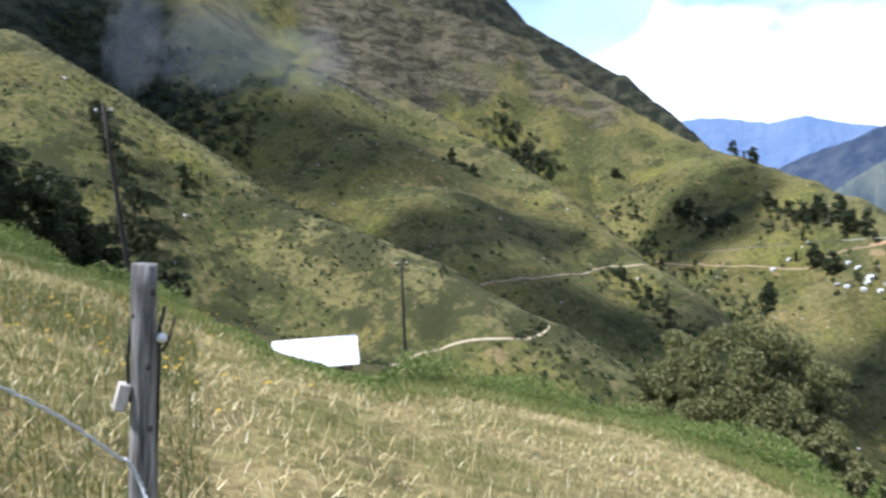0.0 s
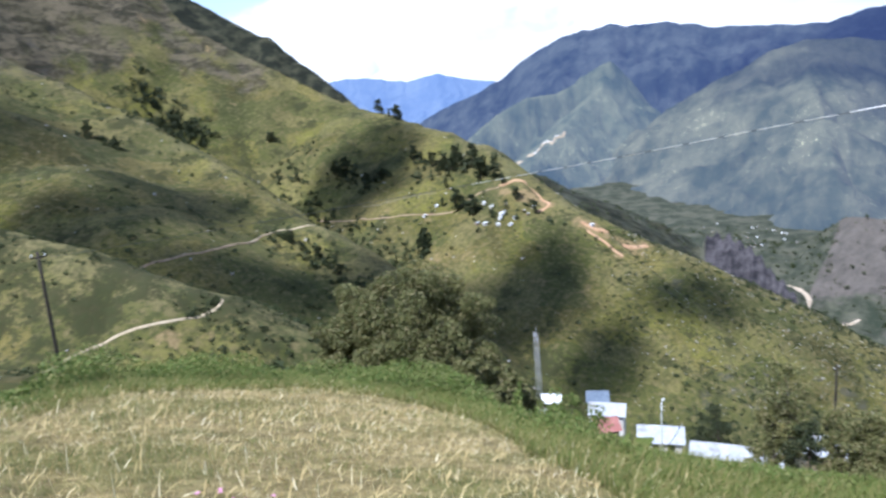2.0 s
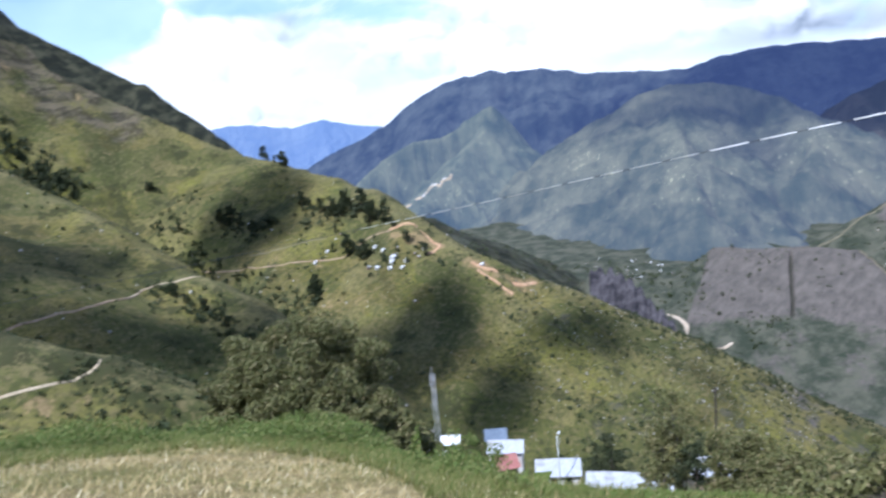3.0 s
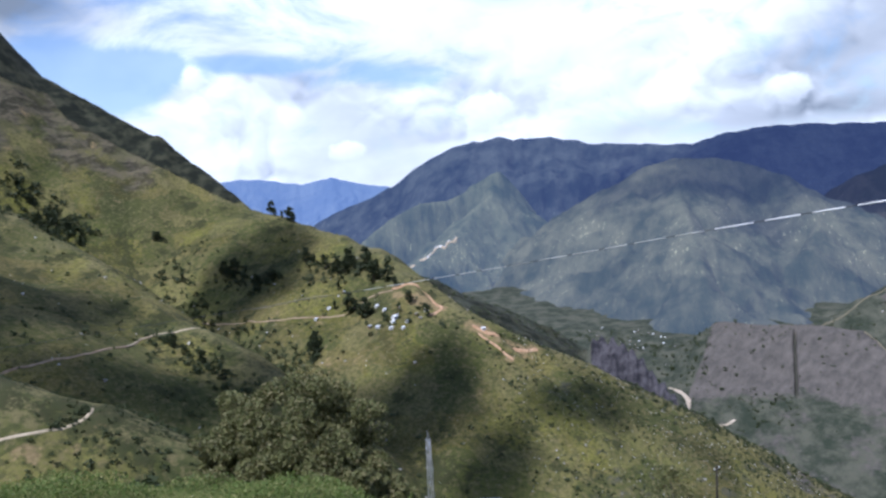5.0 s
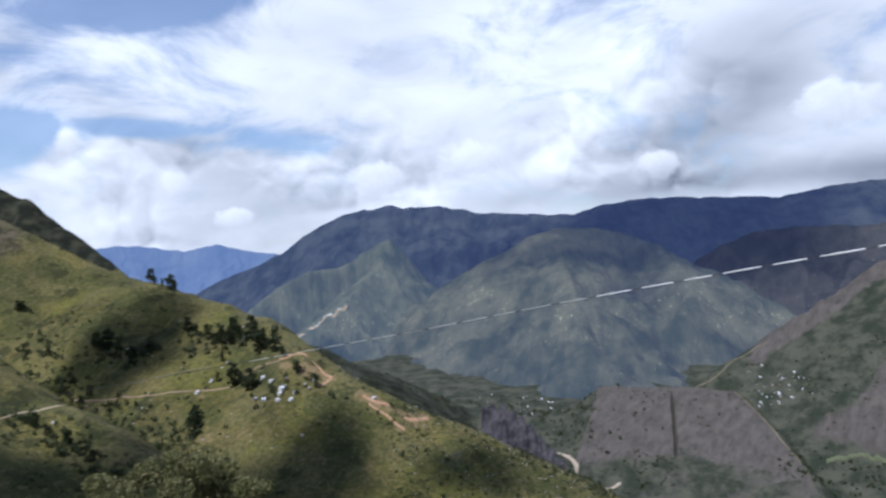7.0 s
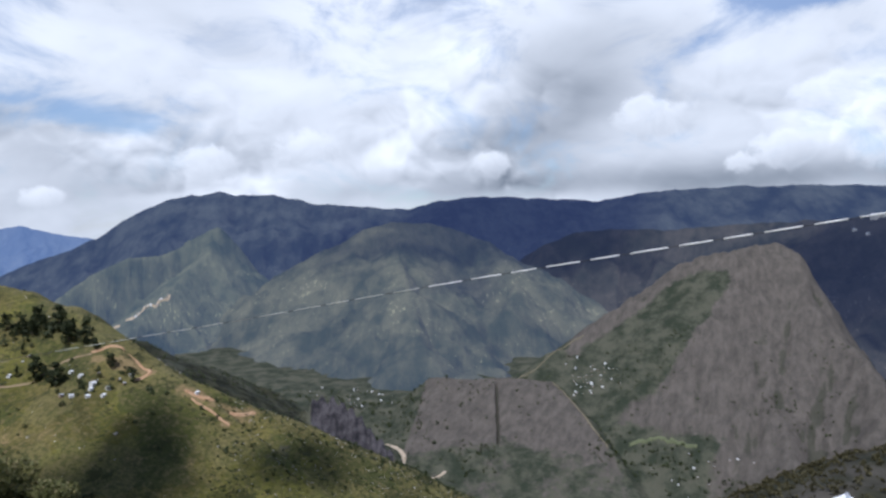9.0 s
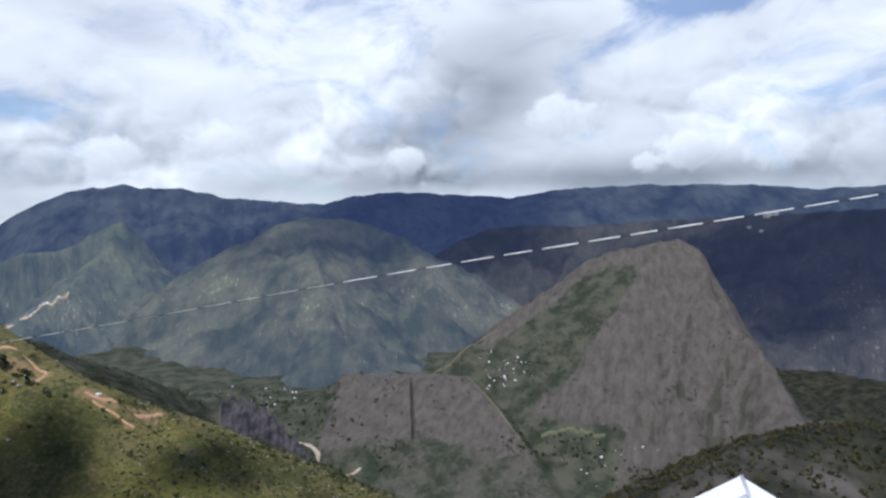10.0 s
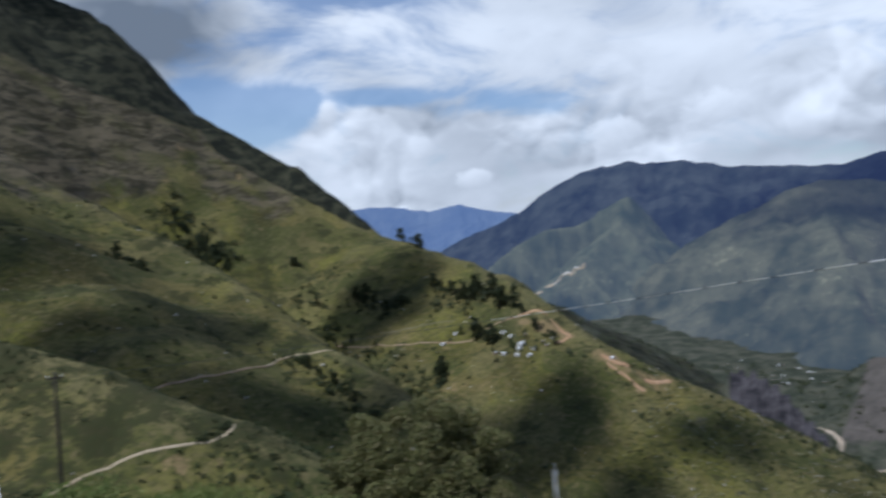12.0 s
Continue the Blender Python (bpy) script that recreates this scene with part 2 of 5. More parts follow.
def height(x, y):
    r = np.hypot(x, y)
    b = np.degrees(np.arctan2(x, y))
    # the field slopes down towards bearing 50
    plane = -0.43 * (x * np.sin(np.radians(50)) + y * np.cos(np.radians(50)))
    lag = np.interp(b, [-180, -26, -18, -5, 3, 18, 32, 62, 85, 180], [7.0, 7.0, 1.5, 1.5, 7.0, 7.0, 2.5, 2.0, 4.0, 7.0])
    beyond = np.maximum(r - field_edge(b) - lag, 0)
    ahead = ramp(np.abs((b - 35 + 180) % 360 - 180), 130, 85)
    near = plane - ahead * (1.3 * (1 - np.exp(-beyond / 2.5)) + np.interp(b, [-180, 8, 21, 32, 62, 78, 86, 180], [0.055, 0.055, 0.075, 0.13, 0.14, 0.12, 0.05, 0.05]) * beyond + 0.0011 * np.maximum(r - 140, 0) ** 1.7)
    near = np.minimum(near, 120 + 0.1 * plane)
    near = near + 0.09 * rough(x, y, 3.4, 2, 3) + np.minimum(beyond * 0.02, 1.5) * rough(x, y, 18.0, 4, 5) * 1.5
    h = blend_max(near, ridge(x, y, SHOULDER, 0.75, 12), 3)
    h = blend_max(h, -418 + 0.012 * np.maximum(r - 1700, 0) - 0.28 * np.clip(1690 - r, 0, 700) + 6 * rough(x, y, 200, 3, 8), 20)
    cut = rough(x, y, 140, 5, 11)
    for crest, fall, beyond, width in ((MAIN_PEAK, 1.25, 1.25, 12), (MAIN_CREST, 0.9, 1.1, 12), (VILLAGE_SPUR, 0.58, 1.1, 26), (NEAR_SPUR, 0.74, 0.9, 12), (BROAD_SPUR, 0.72, 1.25, 30), (SWELL, 0.8, 0.8, 70),
                               (BEHIND_SPUR, 0.6, 0.7, 12), (PYRAMID, 0.72, 1.7, 15), (PYRAMID_FRONT, 0.85, 0.85, 15)):
        up = ridge(x, y, crest, fall, width, beyond) + cut * np.clip(r * 0.006, 0, 8)
        if crest is PYRAMID:
            up = up - 1.05 * radians(1) * r * np.maximum(b - np.interp(r, [1440, 1540, 1680, 1850, 2040, 2060], [91.2, 89.6, 87.6, 84.8, 82.4, 81.4]), 0)
        h = blend_max(h, up, 40 if crest is SWELL else 10)
    # an even tilted bench across the river, with a cleft down its face
    down = np.clip(1690 - r, 0, 600)
    out = np.maximum(np.maximum(55.1 - down * 0.0082 - b, b - 64.6 - down * 0.0204), 0) * radians(1) * r
    crack = 13 * np.exp(-((b - 60.45 - 0.25 * cut) / 0.09) ** 2) * ramp(down, 5, 30) * ramp(down, 230, 190)
    bench = -351 - 0.42 * down - 0.9 * np.maximum(r - 1690, 0) - 0.75 * out + cut * 2.5 - crack
    h = blend_max(h, bench, 4)
    ribs = np.abs(rough(b * 30 + 14 * cut, r * 0.10, 75, 5, 83, 0.6))
    h = h + 34 * (0.18 - ribs) * ramp(r, 1380, 1480) * ramp(r, 2080, 2000) * ramp(b, 67, 73)
    # a slaty cliff with leaning strata
    teeth = np.abs(((b * 1.35 + 0.006 * r + 0.5 * cut) % 1.0) - 0.5) * 2
    h = blend_max(h, ridge(x, y, CLIFF, 1.25, 3) + 17 * (teeth - 0.7) + 12 * rough(x, y, 30, 4, 21), 2)
    crag = ramp(r, 850, 980) * ramp(r, 1290, 1200) * ramp(b, 12, 4)
    h = h + crag * 34 * (0.2 - np.abs(rough(x, y, 190, 5, 47, 0.5)))
    far = ramp(r, 120, 500)
    gully = np.abs(rough(x + 30 * rough(x, y, 90, 2, 33), y, 110, 5, 31))
    return h + far * (np.clip(r * 0.012, 0, 16) * (0.18 - gully) + 1.2 * rough(x, y, 16, 3, 41))


def link_mesh(name, verts, faces, smooth=True):
    """A mesh object from arrays of vertices and quads."""
    me = bpy.data.meshes.new(name)
    me.vertices.add(len(verts))
    me.vertices.foreach_set("co", np.ascontiguousarray(verts, dtype=np.float32).ravel())
    k = faces.shape[1]
    me.loops.add(faces.size)
    me.loops.foreach_set("vertex_index", np.ascontiguousarray(faces, dtype=np.int32).ravel())
    me.polygons.add(len(faces))
    me.polygons.foreach_set("loop_start", np.arange(0, faces.size, k, dtype=np.int32))
    me.update(calc_edges=True)
    if smooth:
        me.polygons.foreach_set("use_smooth", np.ones(len(faces), dtype=bool))
    return new(name, me)


def polar_sheet(name, bearings, reaches, lift):
    """A sheet over the plan, in rings and rays round the walk's start; lift gives its height."""
    bb, rr = np.meshgrid(np.radians(bearings), reaches, indexing="ij")
    x, y = rr * np.sin(bb), rr * np.cos(bb)
    z = lift(x, y)
    n, m = x.shape
    idx = np.arange(n * m).reshape(n, m)
    quads = np.stack([idx[:-1, :-1], idx[:-1, 1:], idx[1:, 1:], idx[1:, :-1]], -1).reshape(-1, 4)
    return link_mesh(name, np.stack([x, y, z], -1).reshape(-1, 3), quads), x.ravel(), y.ravel(), z.ravel()


def keep_value(ob, name, values):
    a = ob.data.attributes.new(name, "FLOAT", "POINT")
    a.data.foreach_set("value", np.ascontiguousarray(values, dtype=np.float32))


bearings = np.concatenate([np.arange(-180, -46, 4.0), np.arange(-46, 60, 0.22), np.arange(60, 61, 0.05), np.arange(61, 112, 0.22), np.arange(112, 180.1, 4.0)])
reaches = np.concatenate([[0.0, 0.25], np.geomspace(0.5, 200, 180), np.geomspace(203, 650, 190), np.geomspace(652, 1000, 140), np.geomspace(1006, 1800, 210), np.geomspace(1806, 2600, 70), np.geomspace(2660, 4950, 20)])
ground, gx, gy, gz = polar_sheet("ground", bearings, reaches, height)
tagged(ground, "green and dry grassy mountain slopes with stubble field", "ground", kind="structure")

# far ranges behind the valley: bearing, rise of the skyline
RANGES = (
    ("backdrop_horizon", 4750, 0.9, [(10, -1), (18, 0.5), (20.4, 0.55), (23.8, 0.0), (26.2, 0.4), (30, -0.5), (34, -1), (44, -2)], 60),
    ("backdrop_plateau", 4150, 0.52, [(20, -6), (24.9, -3.0), (27.2, -1.9), (29.4, -1.2), (31.4, -0.2), (32.7, 0.8), (34.4, 1.6), (35.6, 2.15), (37.1, 2.5), (38.7, 2.75), (39.35, 2.95), (40.4, 2.55), (43.2, 2.6), (46.7, 1.8), (50.2, 1.6), (53.6, 1.4), (55.3, 1.85),
                                      (57.2, 2.2), (59.6, 2.35), (64.2, 2.1), (68.3, 1.85), (72.6, 2.55), (78.7, 2.75), (84.3, 2.6), (90.1, 2.2), (115, 3)], 140),
)
SPURS = (
    ("backdrop_town_mountain", [(38.7, -0.9, 3190), (38.3, -1.9, 3080), (36.9, -3.0, 2960), (36.0, -4.1, 2840), (34.4, -5.4, 2700), (32.5, -7.2, 2520)], 0.72, 1.6,
     [(44.0, -9.5, 3250), (42.7, -5.8, 3280), (41.0, -2.5, 3300), (39.95, -0.8, 3300), (39.1, 0.2, 3300), (37.2, -0.7, 3330), (36.4, -1.4, 3320), (34.9, -1.9, 3260), (33.0, -2.0, 3200), (30.5, -3.1, 3120), (28.6, -4.5, 3050), (25, -7.5, 3000), (21, -12, 2900)]),
    ("backdrop_round_mountain", [(53.4, 0.4, 3050), (52.5, -1.8, 2750), (53.5, -5, 2350), (54.5, -9.5, 1990)], 0.50, 0.55,
     [(35, -15, 2780), (39.3, -9.9, 2820), (41.6, -6.8, 2860), (45.2, -3.5, 2920), (47.3, -1.6, 2960), (50.3, -0.1, 3000), (52.5, 0.4, 3050), (55.1, 0.3, 3080), (57.8, -0.4, 3080), (59.6, -1.2, 3000), (60.9, -2.5, 2860), (62.0, -4.3, 2720), (61.4, -6.5, 2450)]),
    ("backdrop_dark_mountain", [(61.9, -5.6, 2850), (63.0, -3.2, 3150), (64.5, -1.4, 3350), (66.6, -0.6, 3450), (70.1, -0.3, 3500), (73, -0.4, 3500)], 0.55, 0.55,
     [(73, -0.4, 3500), (80, 0.0, 3400), (86.5, 0.3, 3200), (92, 0.6, 3000), (104, 1.5, 2900)]),
)


def range_height(crest, away, fall, gullies):
    bs, es = np.array([p[0] for p in crest], float), np.array([p[1] for p in crest], float)

    def lift(x, y):
        r, b = np.hypot(x, y), np.degrees(np.arctan2(x, y))
        top = EYE + away * np.tan(np.radians(np.interp(b, bs, es))) + 0.0028 * away * rough(b * 40, b * 0, 40, 5, 77, 0.6)
        down = np.abs(r - away)
        side = np.radians(b) * away + 0.35 * down
        ribs = np.abs(rough(side + 220 * rough(x, y, 420, 3, 57), r * 0.55, gullies * 4.5, 6, 55, 0.55))
        return np.maximum(top - down * (fall * 0.70 + fall * 0.85 * ribs) - 16 * rough(x, y, 110, 5, 59) * ramp(down, 0, 160) - 420 * ramp(down, 500, 1500), -440)
    return lift


def spur_height(spine, fall, steep, side):
    """A mountain of ridge lines, with gullies that run down from each crest."""
    def lift(x, y):
        best, along, off = np.full_like(x, -9e3), np.zeros_like(x), np.zeros_like(x)
        for crest, drop, start in ((spine, fall, 0.0), (side, steep, 5000.0)):
            line = [at(*p) for p in crest]
            for (ax, ay, az), (bx, by, bz) in zip(line, line[1:]):
                dx, dy = bx - ax, by - ay
                t = np.clip(((x - ax) * dx + (y - ay) * dy) / (dx * dx + dy * dy), 0, 1)
                d = np.hypot(x - ax - t * dx, y - ay - t * dy)
                behind = np.hypot(x, y) > np.hypot(ax + t * dx, ay + t * dy)
                h = az + t * (bz - az) - np.where(behind, 1.3, drop) * (np.sqrt(d * d + 225) - 15)
                up = h > best
                best, along, off = np.where(up, h, best), np.where(up, start + t * hypot(dx, dy), along), np.where(up, d, off)
                start += hypot(dx, dy)
        wx, wy = x + 60 * rough(x, y, 240, 4, 13), y + 60 * rough(x, y, 240, 4, 15)
        ribs = np.abs(rough(along + 70 * rough(x, y, 200, 3, 17), off * 0.22, 230, 5, 91, 0.6)) + 0.7 * np.abs(rough(wx, wy, 210, 5, 92))
        return np.maximum(best + 95 * (0.12 - ribs) * ramp(off, 10, 260) + 9 * rough(x, y, 60, 5, 14), -440)
    return lift


backdrops = []
for name, away, fall, crest, gullies in RANGES:
    ob, *_ = polar_sheet(name, np.arange(crest[0][0], crest[-1][0], 0.15), np.linspace(away - (2250 if away < 4500 else 700), min(away + 150, 4940), 190), range_height(crest, away, fall, gullies))
    backdrops.append(tagged(ob, "hazy blue mountain range beyond the valley", "mountain", kind="structure"))
for name, spine, fall, steep, side in SPURS:
    ob, *_ = polar_sheet(name, np.arange(20 if "town" in name else 34, 60 if "town" in name else 112, 0.15), np.geomspace(1700, 3950, 210), spur_height(spine, fall, steep, side))
    backdrops.append(tagged(ob, "dark green mountain flank across the valley", "mountain", kind="structure"))

# ------------------------------------------------------------ materials


def material(name):
    m = bpy.data.materials.new(name)
    m.use_nodes = True
    return m, Nodes(m.node_tree)


def finish(n, colour, roughness=0.85, bump=None, strength=0.4, distance=0.1, metal=0.0, spec=0.3, extra=None):
    ins = {"Base Color": colour if isinstance(colour, bpy.types.NodeSocket) else (*colour, 1), "Roughness": roughness, "Metallic": metal,
           "Specular IOR Level": spec}
    if bump is not None:
        ins["Normal"] = n.add("ShaderNodeBump", ins={"Height": bump, "Strength": strength, "Distance": distance}).outputs[0]
    skin = n.add("ShaderNodeBsdfPrincipled", ins=ins).outputs[0]
    if extra is not None:
        skin = n.add("ShaderNodeAddShader", ins={0: skin, 1: extra}).outputs[0]
    n.add("ShaderNodeOutputMaterial", ins={0: skin})


def place_of(n):
    return n.add("ShaderNodeNewGeometry").outputs["Position"]


def kept(n, name):
    return n.add("ShaderNodeAttribute", attribute_name=name).outputs["Fac"]


def downhill(n, p, bearing, squeeze):
    """Coordinates drawn out along the fall of a slope that faces the viewer from that bearing."""
    s, c = sin(radians(bearing)), cos(radians(bearing))
    return n.add("ShaderNodeCombineXYZ", ins={0: n.vec("DOT_PRODUCT", p, (c, -s, 0)), 1: n.vec("DOT_PRODUCT", p, (s * squeeze, c * squeeze, 0.05))}).outputs[0]


def ground_material():
    m, n = material("mountain grassland")
    p = place_of(n)
    wide, mid, fine, dots = n.noise(p, 0.012, 5), n.noise(p, 0.07, 6, 0.6), n.noise(p, 0.6, 6, 0.65), n.noise(p, 5.0, 4, 0.6)
    tract = n.math("ADD", n.math("MULTIPLY", n.noise(p, 0.0075, 6, 0.6, 0.5), 0.7), n.math("MULTIPLY", mid, 0.3))
    green = n.mix(n.step(tract, 0.40, 0.58), (0.046, 0.042, 0.013), (0.142, 0.135, 0.028))
    dry = n.mix(n.step(fine, 0.3, 0.7), (0.140, 0.115, 0.036), (0.185, 0.150, 0.056))
    grass = n.mix(n.math("MULTIPLY", n.step(n.math("ADD", wide, n.math("MULTIPLY", n.math("SUBTRACT", fine, 0.5), 0.5)), 0.40, 0.64), 0.75), green, dry)
    cell = n.add("ShaderNodeTexVoronoi", ins={"Vector": n.vec("ADD", p, n.scaled(n.add("ShaderNodeTexNoise", ins={"Vector": p, "Scale": 0.02, "Detail": 4.0}).outputs["Color"], 60.0)), "Scale": 0.021}).outputs["Color"]
    plot = n.add("ShaderNodeSeparateColor", ins={0: cell}).outputs[0]
    grass = n.mix(n.math("MULTIPLY", n.step(plot, 0.62, 0.66), 0.55), grass, (0.042, 0.056, 0.018))
    grass = n.mix(n.math("MULTIPLY", n.step(plot, 0.24, 0.20), 0.35), grass, (0.150, 0.135, 0.058))
    tan_ = n.mix(n.step(dots, 0.3, 0.7), (0.118, 0.095, 0.040), (0.190, 0.152, 0.072))
    grass = n.mix(n.math("MULTIPLY", n.step(n.math("ADD", n.noise(p, 0.22, 7, 0.68), n.math("MULTIPLY", kept(n, "crest"), 0.10)), 0.48, 0.63), 0.72), grass, tan_)
    grass = n.mix(n.math("MULTIPLY", kept(n, "crest"), 0.35), grass, (0.17, 0.155, 0.070))
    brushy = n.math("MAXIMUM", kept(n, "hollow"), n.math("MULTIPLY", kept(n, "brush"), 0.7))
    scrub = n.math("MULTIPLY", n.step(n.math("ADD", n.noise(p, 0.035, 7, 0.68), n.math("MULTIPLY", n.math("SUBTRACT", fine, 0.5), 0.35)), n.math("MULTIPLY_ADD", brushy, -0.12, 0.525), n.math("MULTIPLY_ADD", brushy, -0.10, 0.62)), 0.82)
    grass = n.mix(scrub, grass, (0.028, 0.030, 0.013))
    ledge = n.math("ADD", n.math("MULTIPLY", n.noise(n.vec("MULTIPLY", p, (1.0, 1.0, 2.6)), 0.030, 9, 0.62, 0.6), 0.7), n.math("MULTIPLY", n.noise(p, 0.16, 6, 0.6), 0.3))
    rock = n.mix(n.step(ledge, 0.40, 0.60), (0.024, 0.022, 0.017), (0.120, 0.098, 0.066))
    rock = n.mix(n.math("MULTIPLY", n.step(n.noise(p, 0.012, 6, 0.6), 0.50, 0.62), 0.6), rock, (0.085, 0.082, 0.034))
    # near-black scrub tone, used on the far left as painted shadow too
    heath_and_shade = n.mix(n.step(n.noise(p, 0.05, 7, 0.65), 0.40, 0.62), (0.013, 0.015, 0.010), (0.046, 0.046, 0.027))
    brown = n.mix(n.step(n.noise(downhill(n, p, 80, 0.45), 0.06, 9, 0.70, 0.25), 0.26, 0.74), (0.060, 0.0545, 0.0465), (0.122, 0.107, 0.090))
    # greenish dark mixed into the gullies' colour in place of missing shade
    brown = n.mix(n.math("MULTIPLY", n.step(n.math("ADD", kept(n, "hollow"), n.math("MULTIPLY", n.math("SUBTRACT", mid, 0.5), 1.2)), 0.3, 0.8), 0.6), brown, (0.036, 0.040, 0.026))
    slate = n.mix(n.step(n.noise(p, 0.06, 7, 0.7), 0.35, 0.65), (0.023, 0.022, 0.025), (0.084, 0.077, 0.080))
    soil = n.mix(n.step(fine, 0.35, 0.65), (0.155, 0.112, 0.055), (0.27, 0.195, 0.095))
    ragged = n.math("ADD", n.math("MULTIPLY", n.math("SUBTRACT", mid, 0.5), 0.9), n.math("MULTIPLY", n.math("SUBTRACT", n.noise(p, 0.009, 6, 0.65), 0.5), 1.6))
    # scrub tone greyed so the valley's haze sits in the base colour
    hazy_scrub = n.mix(n.step(n.noise(p, 0.022, 8, 0.7), 0.38, 0.62), (0.030, 0.037, 0.024), (0.082, 0.082, 0.058))
    grass = n.mix(n.math("MULTIPLY", n.step(n.noise(p, 0.28, 8, 0.72), 0.45, 0.58), 0.62), grass, (0.040, 0.046, 0.017))
    grass = n.mix(kept(n, "hazy_scrub"), grass, hazy_scrub)
    craggy = n.math("MULTIPLY", n.math("SUBTRACT", n.noise(p, 0.018, 8, 0.72), 0.5), 2.2)
    colour = n.mix(n.math("MULTIPLY", n.step(n.math("ADD", kept(n, "rock"), craggy), 0.30, 0.75), 0.85), grass, rock)
    colour = n.mix(n.step(n.math("ADD", kept(n, "heath_and_shade"), n.math("MULTIPLY", ragged, 0.7)), 0.38, 0.66), colour, heath_and_shade)
    colour = n.mix(n.step(n.math("ADD", kept(n, "barren"), ragged), 0.35, 0.65), colour, brown)
    colour = n.mix(n.step(n.math("ADD", kept(n, "slate"), n.math("MULTIPLY", n.math("SUBTRACT", mid, 0.5), 0.8)), 0.4, 0.6), colour, slate)
    colour = n.mix(n.math("MULTIPLY", n.step(n.math("ADD", kept(n, "soil"), n.math("MULTIPLY", n.math("SUBTRACT", n.noise(p, 0.16, 6, 0.7), 0.5), 2.0)), 0.45, 0.75), 0.85), colour, soil)
    litter = n.noise(p, 2.2, 6, 0.7)
    straw = n.mix(n.step(n.math("ADD", n.math("MULTIPLY", dots, 0.5), n.math("MULTIPLY", litter, 0.5)), 0.40, 0.60), (0.135, 0.105, 0.044), (0.29, 0.23, 0.10))
    lush = n.mix(n.step(fine, 0.35, 0.65), (0.050, 0.085, 0.014), (0.115, 0.155, 0.034))
    colour = n.mix(kept(n, "lush"), colour, lush)
    turf = n.mix(n.step(litter, 0.40, 0.60), (0.090, 0.086, 0.026), (0.170, 0.155, 0.054))
    colour = n.mix(kept(n, "stubble"), colour, n.mix(n.math("MULTIPLY", n.step(n.noise(p, 0.40, 5, 0.65), 0.42, 0.58), 0.9), straw, turf))
    relief = n.math("ADD", n.math("MULTIPLY", mid, 3.0), n.math("MULTIPLY", fine, 0.5))
    finish(n, colour, 0.95, relief, 0.55, 1.0, spec=0.1)
    return m


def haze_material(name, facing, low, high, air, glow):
    """A far mountainside as a backdrop; its haze is a flat blue emission added to the surface."""
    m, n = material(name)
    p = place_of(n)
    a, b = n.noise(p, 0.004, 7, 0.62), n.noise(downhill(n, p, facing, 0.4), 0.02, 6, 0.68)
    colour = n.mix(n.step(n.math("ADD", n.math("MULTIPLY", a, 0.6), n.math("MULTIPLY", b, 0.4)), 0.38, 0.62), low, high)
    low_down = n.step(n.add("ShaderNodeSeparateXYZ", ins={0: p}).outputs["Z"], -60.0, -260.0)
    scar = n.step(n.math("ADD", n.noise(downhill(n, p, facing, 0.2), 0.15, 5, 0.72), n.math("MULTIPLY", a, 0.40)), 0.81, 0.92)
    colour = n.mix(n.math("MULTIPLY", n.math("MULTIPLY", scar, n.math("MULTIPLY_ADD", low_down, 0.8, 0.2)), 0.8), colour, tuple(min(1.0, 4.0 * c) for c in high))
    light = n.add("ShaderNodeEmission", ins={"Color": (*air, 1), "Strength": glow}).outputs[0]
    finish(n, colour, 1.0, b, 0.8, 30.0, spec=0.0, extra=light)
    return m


SOIL_SPOTS = [(30.8, 733, 9, 0.9), (32.2, 728, 15, 0.9), (33.2, 724, 14, 0.9), (34.0, 715, 10, 0.9), (36.6, 690, 11, 0.9), (37.4, 688, 14, 0.9), (38.3, 685, 12, 0.9), (39.2, 690, 14, 0.9), (40.2, 694, 15, 0.9),
              (41.3, 706, 9, 0.9), (39.3, 663, 8, 0.9), (24.8, 668, 22, 0.5), (24.3, 694, 13, 0.55), (27.3, 660, 15, 0.5), (32.6, 616, 14, 0.5), (36.6, 611, 14, 0.5), (21.2, 786, 16, 0.5), (24.5, 745, 12, 0.6),
              (5.5, 1190, 9, 0.7), (6.2, 1160, 7, 0.7), (4.4, 1130, 8, 0.7), (9.5, 1180, 9, 0.7), (10.8, 1090, 8, 0.7), (3.5, 278, 7, 0.6), (6.0, 281, 6, 0.55), (8.5, 286, 5, 0.55)]
r_all, b_all = np.hypot(gx, gy), np.degrees(np.arctan2(gx, gy))
edge_all = field_edge(b_all)
behind = ramp(np.abs((b_all - 30 + 180) % 360 - 180), 110, 150)
keep_value(ground, "stubble", np.maximum(ramp(r_all - edge_all - rough(gx, gy, 4, 3, 61) * 1.5, 0.4, -0.8), 0) * (1 - behind))
keep_value(ground, "lush", ramp(r_all - edge_all, -0.5, 0.5) * ramp(r_all, edge_all + 40, edge_all + 5))
crest_far = np.interp(b_all, [-8, 4.5, 6.6, 9.7, 13.6, 15.7], [1400, 1345, 1310, 1270, 1200, 1160])
scarp = 0.85 * ramp(r_all - crest_far + 60 * rough(gx, gy, 120, 4, 64), -190, -90) * ramp(r_all - crest_far, 320, 200) * ramp(b_all, 16.5, 11.5)
keep_value(ground, "rock", np.maximum(scarp, ramp(gz + 70 * rough(gx, gy, 160, 4, 62) - 14 * np.maximum(b_all - 3, 0), -10, 130) * ramp(r_all, 700, 950) * ramp(b_all + 3 * rough(gx, gy, 140, 4, 66), -13, -7)))
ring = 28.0
